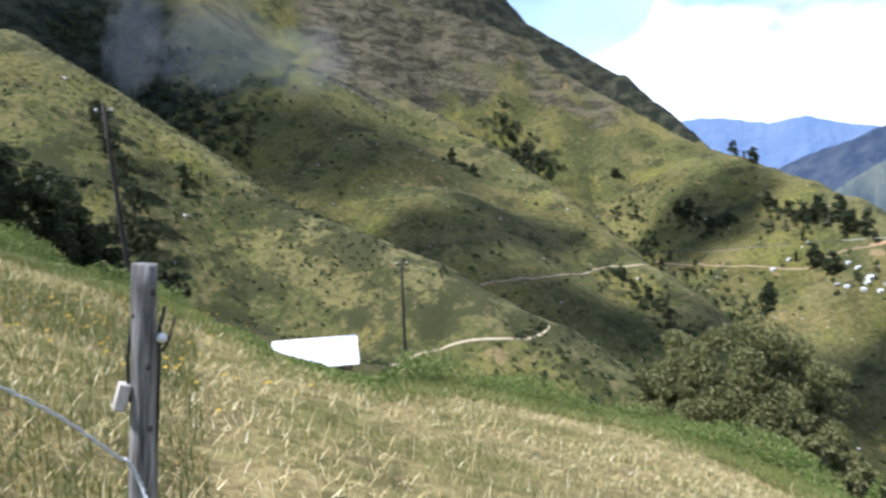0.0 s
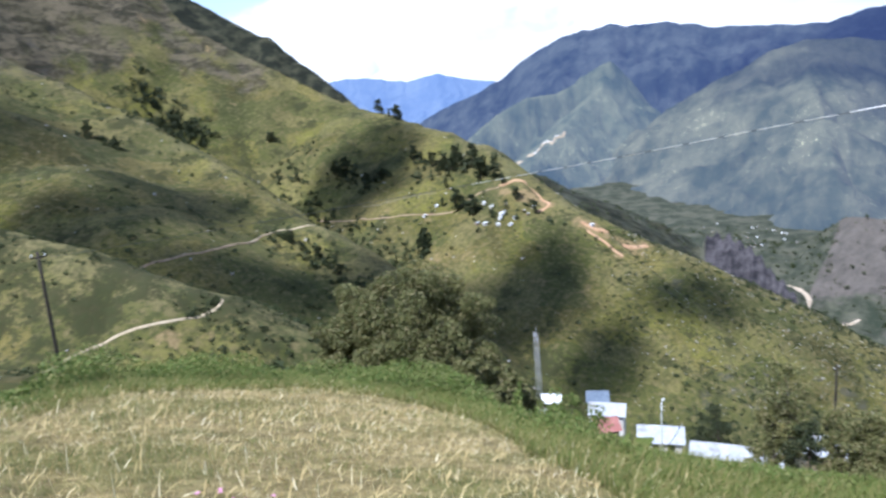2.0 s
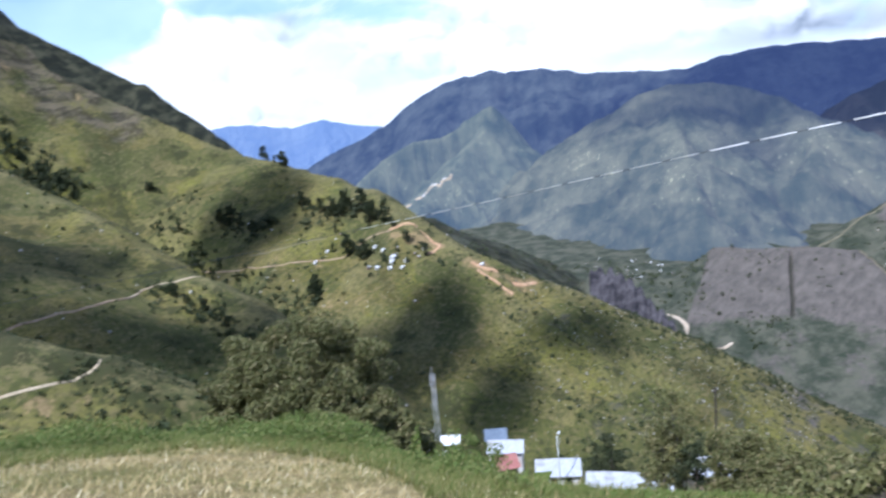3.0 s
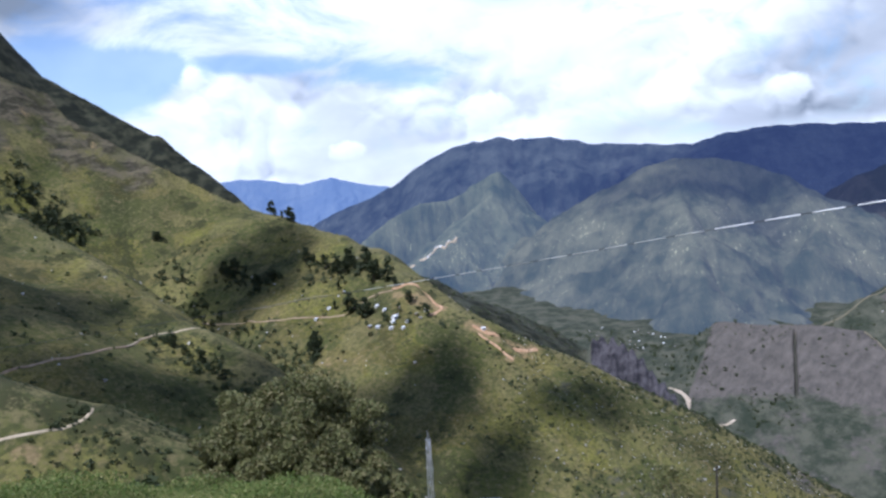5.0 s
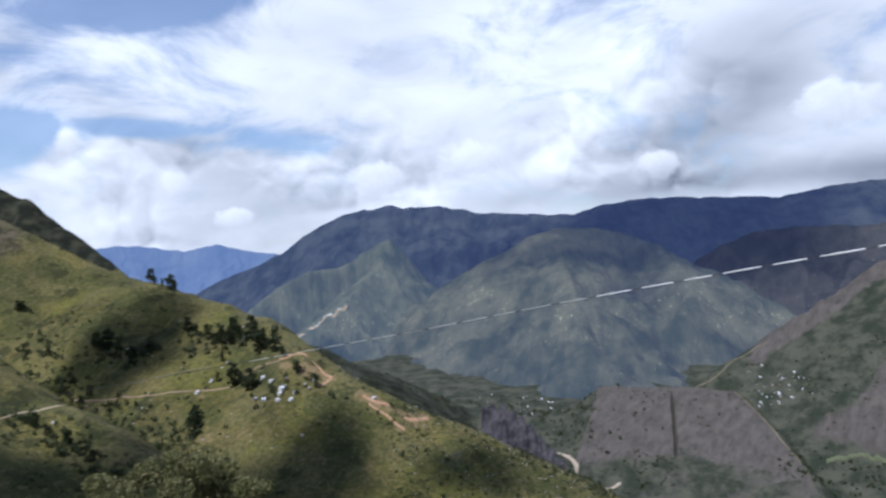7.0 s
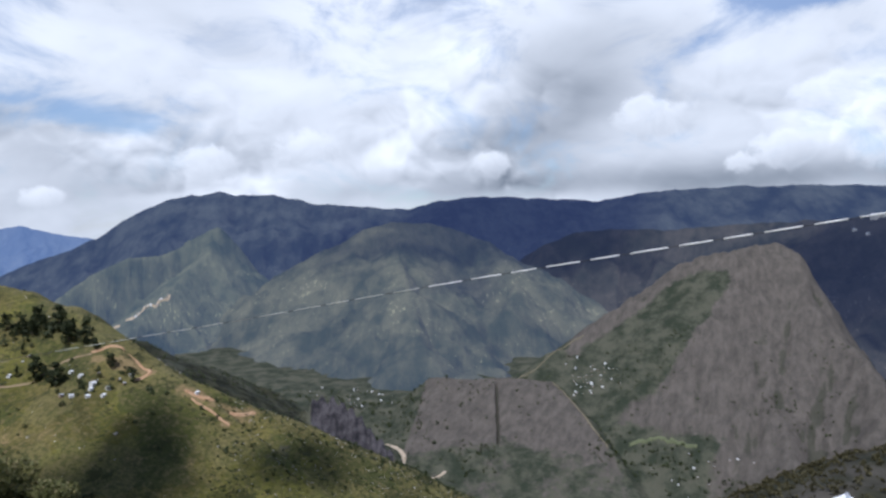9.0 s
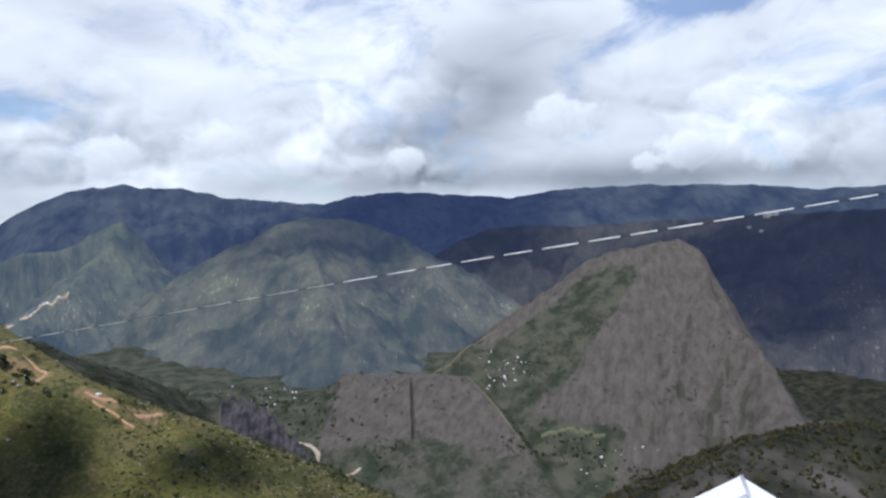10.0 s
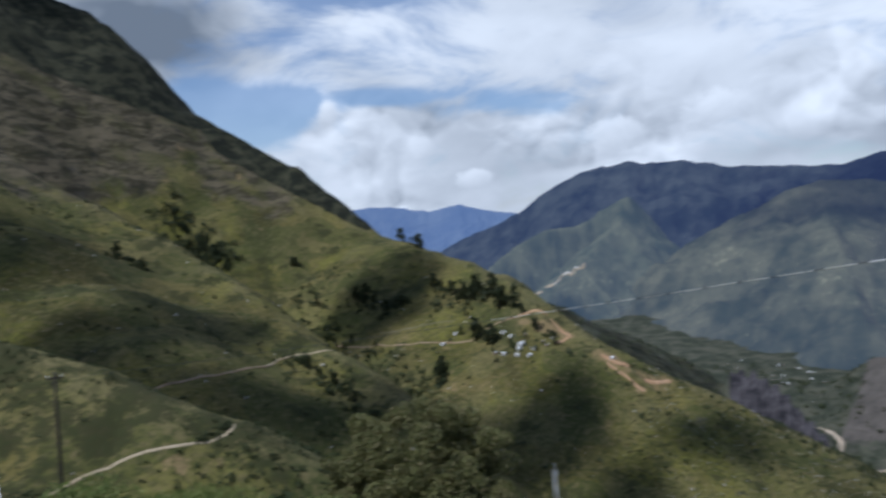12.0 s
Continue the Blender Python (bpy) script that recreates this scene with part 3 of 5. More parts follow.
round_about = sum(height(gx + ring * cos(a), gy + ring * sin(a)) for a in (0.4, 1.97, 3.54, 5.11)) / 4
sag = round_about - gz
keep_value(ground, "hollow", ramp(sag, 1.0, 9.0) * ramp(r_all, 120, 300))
keep_value(ground, "brush", ramp(r_all, 90, 160) * ramp(r_all, 440, 380) * ramp(b_all, 24, 16) * ramp(b_all, -45, -38))
keep_value(ground, "crest", ramp(-sag, 1.0, 9.0) * ramp(r_all, 120, 300))
wild = rough(gx, gy, 260, 4, 63)
keep_value(ground, "hazy_scrub", np.maximum(ramp(r_all, 780, 1050) * ramp(b_all, 41, 46) * (1 - 0.75 * ramp(b_all + 2 * wild, 51.8, 53) * ramp(r_all + 60 * wild, 1520, 1460)), ramp(r_all, 1050, 1250) * ramp(b_all, 22, 27)))
lift_all = np.degrees(np.arctan2(gz - EYE, r_all))
band = ramp(lift_all - np.interp(b_all, [p[0] for p in PYRAMID], [p[1] for p in PYRAMID]) + 1.2 * wild, -2.4, -1.0)
face = ramp(b_all - 73.6 - (lift_all + 8) * 0.9 + 5 * wild, -1.0, 1.0) * np.maximum(ramp(lift_all + 2 * wild, -16.5, -14.8), ramp(b_all + 4 * wild, 76, 79))
barren = np.maximum(band, face) * ramp(b_all, 65, 67) * ramp(r_all, 1280, 1420) * 0.9
barren = np.maximum(barren, ramp(b_all - 55.1 + (1690 - r_all) * 0.0082 + 0.6 * wild, -0.5, 0.1) * ramp(b_all - 64.6 - (1690 - r_all) * 0.0204 + 0.8 * wild, 0.3, -0.3) * (0.35 + 0.6 * ramp(r_all + 60 * wild, 1420, 1500)) * ramp(r_all, 1720, 1695))
upper = np.interp(b_all, [-20, -6, 0, 7.0, 8.0, 11.5, 15.7, 19], [18, 12.5, 9.8, 7.0, 5.4, 3.2, 0.6, -1.3])
# dark scrub areas; the -17.5 to -21.5 bearing term paints in shadow
keep_value(ground, "heath_and_shade", np.maximum(ramp(lift_all - upper, -0.5, 0.5) * ramp(r_all, 900, 1000) * ramp(b_all, 20, 18.5) + 0.85 * ramp(b_all, -17.5, -21.5) * ramp(r_all, 760, 840), np.maximum(0.75 * ramp(b_all, 70, 78) * ramp(r_all, 40, 60) * ramp(r_all, 260, 220), np.maximum(0.9 * ramp(b_all, 84.5, 86) * ramp(r_all, 1650, 1750), 0.55 * ramp(r_all, 1050, 1200) * ramp(r_all, 1560, 1450) * ramp(b_all, 22, 27) * ramp(b_all, 46.5, 44.5)))))
keep_value(ground, "slate", ramp(b_all, 45.3, 46.2) * ramp(b_all + wild, 52.6, 51.9) * ramp(r_all + 60 * wild, 1150, 1200) * ramp(r_all, 1420, 1390))
barren = barren * np.where(r_all > 1000, ramp(b_all - np.interp(r_all, [1440, 1680, 1850, 2060], [91.5, 88, 85.5, 82.5]), 3.5, 1.0), 1)
barren = np.maximum(barren, (0.22 + 0.12 * ramp(b_all, 44, 58)) * ramp(b_all + 3 * wild, 39, 45) * ramp(r_all, 420, 560) * ramp(r_all, 800, 740))
keep_value(ground, "barren", barren)
soil = np.zeros_like(gx)
# bare earth: bearing, distance, breadth
for sb, sr, size, bare in SOIL_SPOTS:
    soil = np.maximum(soil, bare * np.exp(-((gx - sr * np.sin(np.radians(sb))) ** 2 + (gy - sr * np.cos(np.radians(sb))) ** 2) / (size * size)))
keep_value(ground, "soil", soil)
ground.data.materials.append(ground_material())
# facing, dark and light slope, colour and strength of the glow put in for haze
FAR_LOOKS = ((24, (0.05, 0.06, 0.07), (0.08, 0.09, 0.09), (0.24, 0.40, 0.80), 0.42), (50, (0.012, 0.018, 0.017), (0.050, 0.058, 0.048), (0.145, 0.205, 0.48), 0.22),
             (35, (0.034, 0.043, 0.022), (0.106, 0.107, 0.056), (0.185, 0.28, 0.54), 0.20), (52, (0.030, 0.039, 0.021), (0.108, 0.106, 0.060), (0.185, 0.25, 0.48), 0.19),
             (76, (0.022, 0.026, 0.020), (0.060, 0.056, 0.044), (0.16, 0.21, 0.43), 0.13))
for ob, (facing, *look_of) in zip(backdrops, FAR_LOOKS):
    ob.data.materials.append(haze_material("far slope with haze glow", facing, *look_of))


def plain_material(name, dark, light, size=20.0, roughness=0.8, metal=0.0, stretch=(1, 1, 1), bump=0.3, depth=0.01, stain=None, spec=0.3):
    """A worn surface: two tones at a fine and a broad scale, with relief; stain: a third tone in blotches."""
    m, n = material(name)
    p = n.vec("MULTIPLY", n.add("ShaderNodeTexCoord").outputs["Object"], stretch)
    a, b = n.noise(p, size, 6, 0.65), n.noise(p, size * 0.13, 4, 0.6)
    fac = n.math("ADD", n.math("MULTIPLY", a, 0.6), n.math("MULTIPLY", b, 0.4))
    colour = n.mix(n.step(fac, 0.36, 0.64), dark, light)
    if stain:
        colour = n.mix(n.math("MULTIPLY", n.step(b, 0.52, 0.68), 0.8), colour, stain)
    finish(n, colour, roughness, a, bump, depth, metal, spec)
    return m


def leaf_material(name, dark, light, dry=None, through=0.35):
    """Foliage: every leaf differs, and lets some light through."""
    m, n = material(name)
    chance = n.add("ShaderNodeNewGeometry").outputs["Random Per Island"]
    clump = n.noise(place_of(n), 0.7, 3, 0.5)
    colour = n.mix(n.math("ADD", n.math("MULTIPLY", chance, 0.6), n.math("MULTIPLY", clump, 0.4)), dark, light)
    if dry:
        colour = n.mix(n.step(chance, 0.72, 0.95), colour, dry)
    front = n.add("ShaderNodeBsdfPrincipled", ins={"Base Color": colour, "Roughness": 0.6, "Specular IOR Level": 0.25}).outputs[0]
    back = n.add("ShaderNodeBsdfTranslucent", ins={"Color": colour}).outputs[0]
    n.add("ShaderNodeOutputMaterial", ins={0: n.add("ShaderNodeMixShader", ins={0: through, 1: front, 2: back}).outputs[0]})
    return m


def cloud_material(name="thin cloud", flat=(1, 1, 0), most=0.78, white=0.85):
    """Thin cloud: dense in its middle, fraying to nothing at its edge."""
    m, n = material(name)
    p = n.add("ShaderNodeTexCoord").outputs["Object"]
    out = n.vec("LENGTH", n.vec("MULTIPLY", p, flat))
    dense = n.math("MULTIPLY", n.step(n.math("MULTIPLY_ADD", n.math("SUBTRACT", n.noise(p, 2.4, 6, 0.62), 0.5), 1.5, out), 0.94, 0.42), most)
    white = n.add("ShaderNodeBsdfDiffuse", ins={"Color": (white, white, white, 1)}).outputs[0]
    gap = n.add("ShaderNodeBsdfTransparent").outputs[0]
    n.add("ShaderNodeOutputMaterial", ins={0: n.add("ShaderNodeMixShader", ins={0: dense, 1: gap, 2: white}).outputs[0]})
    return m


M = {
    "post": plain_material("weathered grey timber", (0.045, 0.042, 0.038), (0.31, 0.295, 0.27), 42, 0.85, 0, (1, 1, 0.07), 0.9, 0.008, (0.10, 0.09, 0.075)),
    "cut": plain_material("fresh cut wood", (0.34, 0.30, 0.25), (0.58, 0.53, 0.46), 40, 0.8, 0, (1, 1, 0.3), 0.3, 0.003),
    "rubber": plain_material("black rubber strap", (0.012, 0.012, 0.012), (0.035, 0.033, 0.03), 60, 0.6, 0, (1, 1, 1), 0.2, 0.002),
    "wire": plain_material("galvanised wire", (0.48, 0.49, 0.48), (0.66, 0.67, 0.66), 90, 0.5, 0.25, (1, 1, 1), 0.1, 0.001),
    "china": plain_material("white glazed insulator", (0.62, 0.62, 0.60), (0.78, 0.78, 0.76), 30, 0.25, 0, (1, 1, 1), 0.05, 0.001),
    "pole": plain_material("dark timber pole", (0.018, 0.015, 0.012), (0.055, 0.046, 0.038), 18, 0.9, 0, (1, 1, 0.06), 0.5, 0.01),
    "bark": plain_material("grey brown bark", (0.05, 0.04, 0.03), (0.14, 0.115, 0.09), 14, 0.95, 0, (1, 1, 0.25), 0.8, 0.03),
    "tin": plain_material("pale zinc sheet", (0.42, 0.43, 0.44), (0.60, 0.61, 0.62), 3, 0.45, 0.3, (1, 1, 1), 0.08, 0.01, (0.27, 0.255, 0.24)),
    "tin_blue": plain_material("dull blue-grey zinc sheet", (0.15, 0.19, 0.24), (0.24, 0.28, 0.33), 3, 0.45, 0.3, (1, 1, 1), 0.1, 0.01, (0.20, 0.18, 0.165)),
    "tin_white": plain_material("white painted sheet", (0.74, 0.75, 0.76), (0.86, 0.86, 0.86), 2, 0.45, 0.0, (1, 1, 1), 0.05, 0.01),
    "tin_red": plain_material("faded red sheet", (0.26, 0.10, 0.085), (0.38, 0.18, 0.15), 3, 0.7, 0.0, (1, 1, 1), 0.1, 0.01),
    "adobe": plain_material("adobe wall", (0.20, 0.145, 0.095), (0.34, 0.26, 0.18), 5, 0.95, 0, (1, 1, 1), 0.5, 0.03),
    "lime": plain_material("limewashed wall", (0.55, 0.54, 0.50), (0.74, 0.73, 0.69), 4, 0.9, 0, (1, 1, 1), 0.3, 0.02, (0.42, 0.38, 0.31)),
    "door": plain_material("brown painted boards", (0.06, 0.04, 0.025), (0.13, 0.085, 0.05), 8, 0.8, 0, (6, 6, 0.4), 0.4, 0.01),
    "glass": plain_material("dark window glass", (0.015, 0.018, 0.02), (0.03, 0.035, 0.04), 3, 0.12, 0, (1, 1, 1), 0.02, 0.001, None, 0.6),
    "steel": plain_material("galvanised steel", (0.44, 0.45, 0.46), (0.60, 0.61, 0.62), 4, 0.5, 0.3, (1, 1, 1), 0.1, 0.01),
    "road": plain_material("dusty track", (0.27, 0.215, 0.13), (0.46, 0.375, 0.25), 0.7, 0.95, 0, (1, 1, 1), 0.6, 0.08, (0.46, 0.37, 0.25)),
    "path": plain_material("worn grassy path", (0.115, 0.10, 0.060), (0.175, 0.150, 0.095), 0.4, 0.95, 0, (1, 1, 1), 0.4, 0.1),
    "field": plain_material("pale green terrace field", (0.085, 0.10, 0.05), (0.14, 0.15, 0.08), 0.3, 0.95, 0, (1, 1, 1), 0.4, 0.1),
    "orange_earth": plain_material("fresh orange earth", (0.30, 0.17, 0.085), (0.48, 0.31, 0.18), 0.5, 0.95, 0, (1, 1, 1), 0.6, 0.08),
    "track": plain_material("brown earth track", (0.19, 0.13, 0.08), (0.33, 0.24, 0.16), 0.5, 0.95, 0, (1, 1, 1), 0.6, 0.08),
    "sand": plain_material("pale river sand", (0.33, 0.265, 0.185), (0.46, 0.385, 0.29), 0.1, 0.95, 0, (1, 1, 1), 0.4, 0.3),
    "stone": plain_material("pale lichened stone", (0.22, 0.20, 0.17), (0.48, 0.45, 0.40), 2, 0.95, 0, (1, 1, 1), 0.7, 0.1),
    "cable_dark": plain_material("black cable", (0.02, 0.02, 0.02), (0.05, 0.05, 0.05), 40, 0.6),
    "cable_dull": plain_material("dull cable wrap", (0.32, 0.33, 0.30), (0.46, 0.46, 0.42), 40, 0.6),
    "cloud": cloud_material(),
    "smoke": cloud_material("thin smoke", (1, 0, 1), 0.085, 0.8),
    "cable_pale": plain_material("pale cable wrap", (0.70, 0.70, 0.68), (0.82, 0.82, 0.80), 40, 0.5),
    "leaf_tree": leaf_material("olive tree leaves", (0.062, 0.072, 0.023), (0.235, 0.230, 0.084), (0.27, 0.23, 0.11)),
    "leaf_dark": leaf_material("dark tree leaves", (0.022, 0.032, 0.014), (0.075, 0.088, 0.036)),
    "leaf_weed": leaf_material("fresh weed leaves", (0.070, 0.112, 0.020), (0.205, 0.250, 0.062), (0.29, 0.27, 0.10)),
    "leaf_shrub": leaf_material("hillside shrub leaves", (0.030, 0.042, 0.016), (0.085, 0.100, 0.040)),
    "leaf_dry": leaf_material("dry scrub leaves", (0.038, 0.036, 0.015), (0.115, 0.100, 0.045)),
    "dry_grass": leaf_material("dry ochre grass", (0.25, 0.18, 0.070), (0.56, 0.45, 0.19), (0.72, 0.62, 0.36), 0.3),
    "straw": leaf_material("dry straw", (0.35, 0.265, 0.115), (0.66, 0.53, 0.26), (0.80, 0.70, 0.46), 0.25),
    "straw_pale": leaf_material("bleached straw", (0.42, 0.32, 0.12), (0.74, 0.60, 0.31), (0.86, 0.77, 0.50), 0.2),
    "meadow": leaf_material("rank meadow grass", (0.045, 0.065, 0.014), (0.150, 0.165, 0.040), (0.26, 0.20, 0.07)),
    "blade": leaf_material("green grass blades", (0.075, 0.10, 0.02), (0.215, 0.235, 0.055), (0.34, 0.27, 0.11)),
    "yellow": leaf_material("yellow petals", (0.62, 0.34, 0.02), (0.78, 0.55, 0.05)),
    "pink": leaf_material("pink petals", (0.62, 0.22, 0.42), (0.80, 0.42, 0.62)),
}

# ------------------------------------------------------------ builders


def ground_z(x, y):
    return float(height(np.array([float(x)]), np.array([float(y)]))[0])


def on_plan(bearing, away):
    return away * sin(radians(bearing)), away * cos(radians(bearing))


def thing(name, place, label, category, group="", turn=0.0):
    ob = new(name)
    ob.empty_display_size = 0.2
    ob.matrix_world = pose(*place, 0, 0, turn)
    return tagged(ob, label, category, group)


def part(name, bm, mat, parent, label=""):
    me = bpy.data.meshes.new(name)
    bm.to_mesh(me)
    bm.free()
    me.materials.append(M[mat])
    ob = new(name, me)
    ob.parent = parent
    return tagged(ob, label)


def part_arrays(name, verts, faces, mat, parent, label="", smooth=False):
    ob = link_mesh(name, verts, faces, smooth)
    ob.data.materials.append(M[mat])
    ob.parent = parent
    return tagged(ob, label)


def box(bm, size, centre, turn=None, bevel=0.0):
    made = bmesh.ops.create_cube(bm, size=1.0)["verts"]
    m = Matrix.Translation(centre) @ (turn or Matrix()) @ Matrix.Diagonal((*size, 1))
    bmesh.ops.transform(bm, matrix=m, verts=made)
    if bevel:
        edges = {e for v in made for e in v.link_edges}
        bmesh.ops.bevel(bm, geom=list(edges), offset=bevel, segments=1, affect="EDGES")


def tube(bm, points, radii, sides=8, caps=True, wobble=0.0):
    """A swept tube through points."""
    rings = []
    pts = [Vector(p) for p in points]
    for i, p in enumerate(pts):
        way = (pts[min(i + 1, len(pts) - 1)] - pts[max(i - 1, 0)]).normalized()
        side = way.cross(Vector((0.31, 0.9, 0.2))).normalized()
        over = way.cross(side)
        ring = []
        for k in range(sides):
            a = 2 * pi * k / sides
            r = radii[i] * (1 + wobble * noise.noise(Vector((cos(a) * 1.5, sin(a) * 1.5, i * 0.35 + p.x))))
            ring.append(bm.verts.new(p + side * (r * cos(a)) + over * (r * sin(a))))
        rings.append(ring)
    for a, b in zip(rings, rings[1:]):
        for k in range(sides):
            f = bm.faces.new((a[k], a[(k + 1) % sides], b[(k + 1) % sides], b[k]))
            f.smooth = True
    if caps:
        bm.faces.new(rings[0][::-1])
        bm.faces.new(rings[-1])
    return rings


def leaf_quads(centres, sizes, rng, slim=0.55, droop=0.0):
    """Small bent leaves, one quad each, turned at random round their centres."""
    n = len(centres)
    a = rng.normal(size=(n, 3))
    a[:, 2] -= droop
    a /= np.linalg.norm(a, axis=1)[:, None]
    b = np.cross(a, rng.normal(size=(n, 3)))
    b /= np.linalg.norm(b, axis=1)[:, None]
    la, lb = a * sizes[:, None], b * (sizes * slim)[:, None]
    quad = np.stack([centres - la, centres + lb * 0.9 + la * 0.1, centres + la, centres - lb * 0.9 + la * 0.1], 1)
    return quad.reshape(-1, 3), np.arange(4 * n).reshape(n, 4)


def clumps(rng, count, spread, centre, shell=0.55):
    """Points in lumps about a crown's middle, thicker towards its skin."""
    d = rng.normal(size=(count, 3))
    d /= np.linalg.norm(d, axis=1)[:, None]
    return centre + d * spread * (shell + (1 - shell) * rng.random((count, 1)) ** 0.5)


def build_tree(name, place, tall, wide, seed, leaves, leaf, mat, label, group="", trunk=0.3, lumps=16, bare=0.22, slender=False, turn=0.0):
    """A tree: a tapered trunk with limbs, and a crown of small leaves in uneven lumps."""
    rng = np.random.default_rng(seed)
    tree = thing(name, place, label, "bush" if "bush" in name else "tree", group, turn)
    bm = bmesh.new()
    lean = rng.normal(size=2) * 0.05 * tall
    spine = [Vector((lean[0] * t * t, lean[1] * t * t, tall * 0.86 * t - 0.3)) for t in np.linspace(0, 1, 7)]
    base = trunk * tall * 0.06 + 0.03
    tube(bm, spine, [base * (1.25 - 1.15 * t) for t in np.linspace(0, 1, 7)], 7, wobble=0.25)
    tips = []
    for i in range(lumps):
        t = bare + (1 - bare) * (i + rng.random()) / lumps
        root = spine[0].lerp(spine[-1], min(t * 0.8, 1))
        a = i * 2.4 + rng.random()
        reach = wide * 0.5 * (0.35 + 0.65 * rng.random()) * (1.15 - 0.85 * abs(t - 0.45)) * (0.55 if slender else 1.0)
        tip = Vector((root.x + cos(a) * reach, root.y + sin(a) * reach, min(tall * 0.95, root.z + tall * (0.06 + 0.14 * rng.random()))))
        mid = root.lerp(tip, 0.5) + Vector((0, 0, 0.05 * tall * rng.random()))
        tube(bm, [root, mid, tip], [base * 0.42 * (1.1 - t), base * 0.26 * (1.1 - t), base * 0.06], 5, caps=False)
        tips.append(tip)
    part("trunk", bm, "bark", tree)
    pts = []
    per = leaves // (lumps + 3)
    for tip in tips + [spine[-1], spine[-2], spine[-1] + Vector((0, 0, 0.04 * tall))]:
        r = (0.13 + 0.10 * rng.random()) * (0.5 * wide + 0.35 * tall) * (0.62 if slender else 1.0)
        for sub in range(4):
            c = np.array(tip) + rng.normal(size=3) * r * 0.5
            pts.append(clumps(rng, per // 4, np.array([r, r, r * 0.72]) * (0.4 + 0.35 * rng.random()), c))
    pts = np.concatenate(pts)
    pts = pts[pts[:, 2] > tall * bare * 0.45]
    v, f = leaf_quads(pts, leaf * (0.6 + 0.8 * rng.random(len(pts))), rng, droop=0.4)
    part_arrays("crown", v, f, mat, tree)
    return tree


def corrugated(bm, wide, deep, waves, lift=0.03, thick=0.012):
    """A sheet of corrugated metal in the xy plane, waves across x."""
    n = waves * 4
    rows = []
    for side in (0, 1):
        for j in (0, 1):
            rows.append([bm.verts.new((wide * (i / n - 0.5), deep * (j - 0.5), lift * sin(2 * pi * i / 4) - thick * side)) for i in range(n + 1)])
    for a, b, flip in ((0, 1, False), (2, 3, True), (0, 2, True), (1, 3, False)):
        for i in range(n):
            q = (rows[a][i], rows[a][i + 1], rows[b][i + 1], rows[b][i])
            bm.faces.new(q[::-1] if flip else q)


def build_house(place, wide, deep, eave, rise, roof, wall, label, turn, group="", openings=True, waves=24, name="house"):
    """A gabled house: four walls with thickness, two corrugated roof sheets, a ridge cap, a door and windows."""
    house = thing(name, place, label, "house", group, turn)
    t = 0.3
    for side in (-1, 1):
        bm = bmesh.new()
        box(bm, (wide, t, eave + 1.5), (0, side * (deep - t) / 2, eave / 2 - 0.75), bevel=0.02)
        part("wall", bm, wall, house)
        bm = bmesh.new()
        x, y = side * wide / 2, deep / 2 - t
        low = [bm.verts.new((x - side * t * k, s * y, -1.5)) for k in (0, 1) for s in (-1, 1)]
        top = [bm.verts.new((x - side * t * k, s * y, eave)) for k in (0, 1) for s in (-1, 1)]
        tip = [bm.verts.new((x - side * t * k, 0, eave + rise * 0.92)) for k in (0, 1)]
        for q in ((low[0], low[1], top[1], tip[0], top[0]), (low[2], top[2], tip[1], top[3], low[3]), (top[0], tip[0], tip[1], top[2]),
                  (top[1], top[3], tip[1], tip[0]), (low[0], top[0], top[2], low[2]), (low[1], low[3], top[3], top[1]), (low[0], low[2], low[3], low[1])):
            bm.faces.new(q)
        bmesh.ops.recalc_face_normals(bm, faces=bm.faces)
        part("gable_wall", bm, wall, house)
        run = hypot(deep / 2 + 0.45, rise)
        pitch = math.atan2(rise, deep / 2)
        sheets = max(1, round(wide / 1.7)) if waves > 10 else 1
        broad = (wide + 0.7) / sheets
        for k in range(sheets):
            bm = bmesh.new()
            corrugated(bm, broad + 0.05, run + 0.05 * ((k * 5) % 3), max(3, waves // sheets))
            m = Matrix.Translation((broad * (k + 0.5) - (wide + 0.7) / 2, side * (deep / 4 + 0.2), eave + rise / 2 - 0.06 + 0.016 * (k % 2)))
            bmesh.ops.transform(bm, verts=bm.verts, matrix=m @ Matrix.Rotation(-side * pitch + 0.012 * ((k * 7) % 3 - 1), 4, "X"))
            part("roof_sheet", bm, roof, house)
    bm = bmesh.new()
    tube(bm, [(-wide / 2 - 0.36, 0, eave + rise + 0.06), (wide / 2 + 0.36, 0, eave + rise + 0.06)], [0.07, 0.07], 6)
    part("ridge_cap", bm, roof, house)
    if openings:
        bm = bmesh.new()
        box(bm, (0.95, 0.08, 2.0), (-wide * 0.12, -deep / 2 - 0.02, 1.0), bevel=0.01)
        part("door", bm, "door", house)
        for x in (-0.36, 0.24):
            bm = bmesh.new()
            for dx, dz, w, h in ((0, 0.5, 1.0, 0.08), (0, -0.5, 1.0, 0.08), (0.46, 0, 0.08, 0.92), (-0.46, 0, 0.08, 0.92)):
                box(bm, (w, 0.1, h), (wide * x + dx, -deep / 2 - 0.02, 1.5 + dz))
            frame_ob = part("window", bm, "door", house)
            bm = bmesh.new()
            box(bm, (0.84, 0.03, 0.92), (wide * x, -deep / 2 - 0.015, 1.5))
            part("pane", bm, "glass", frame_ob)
    return house


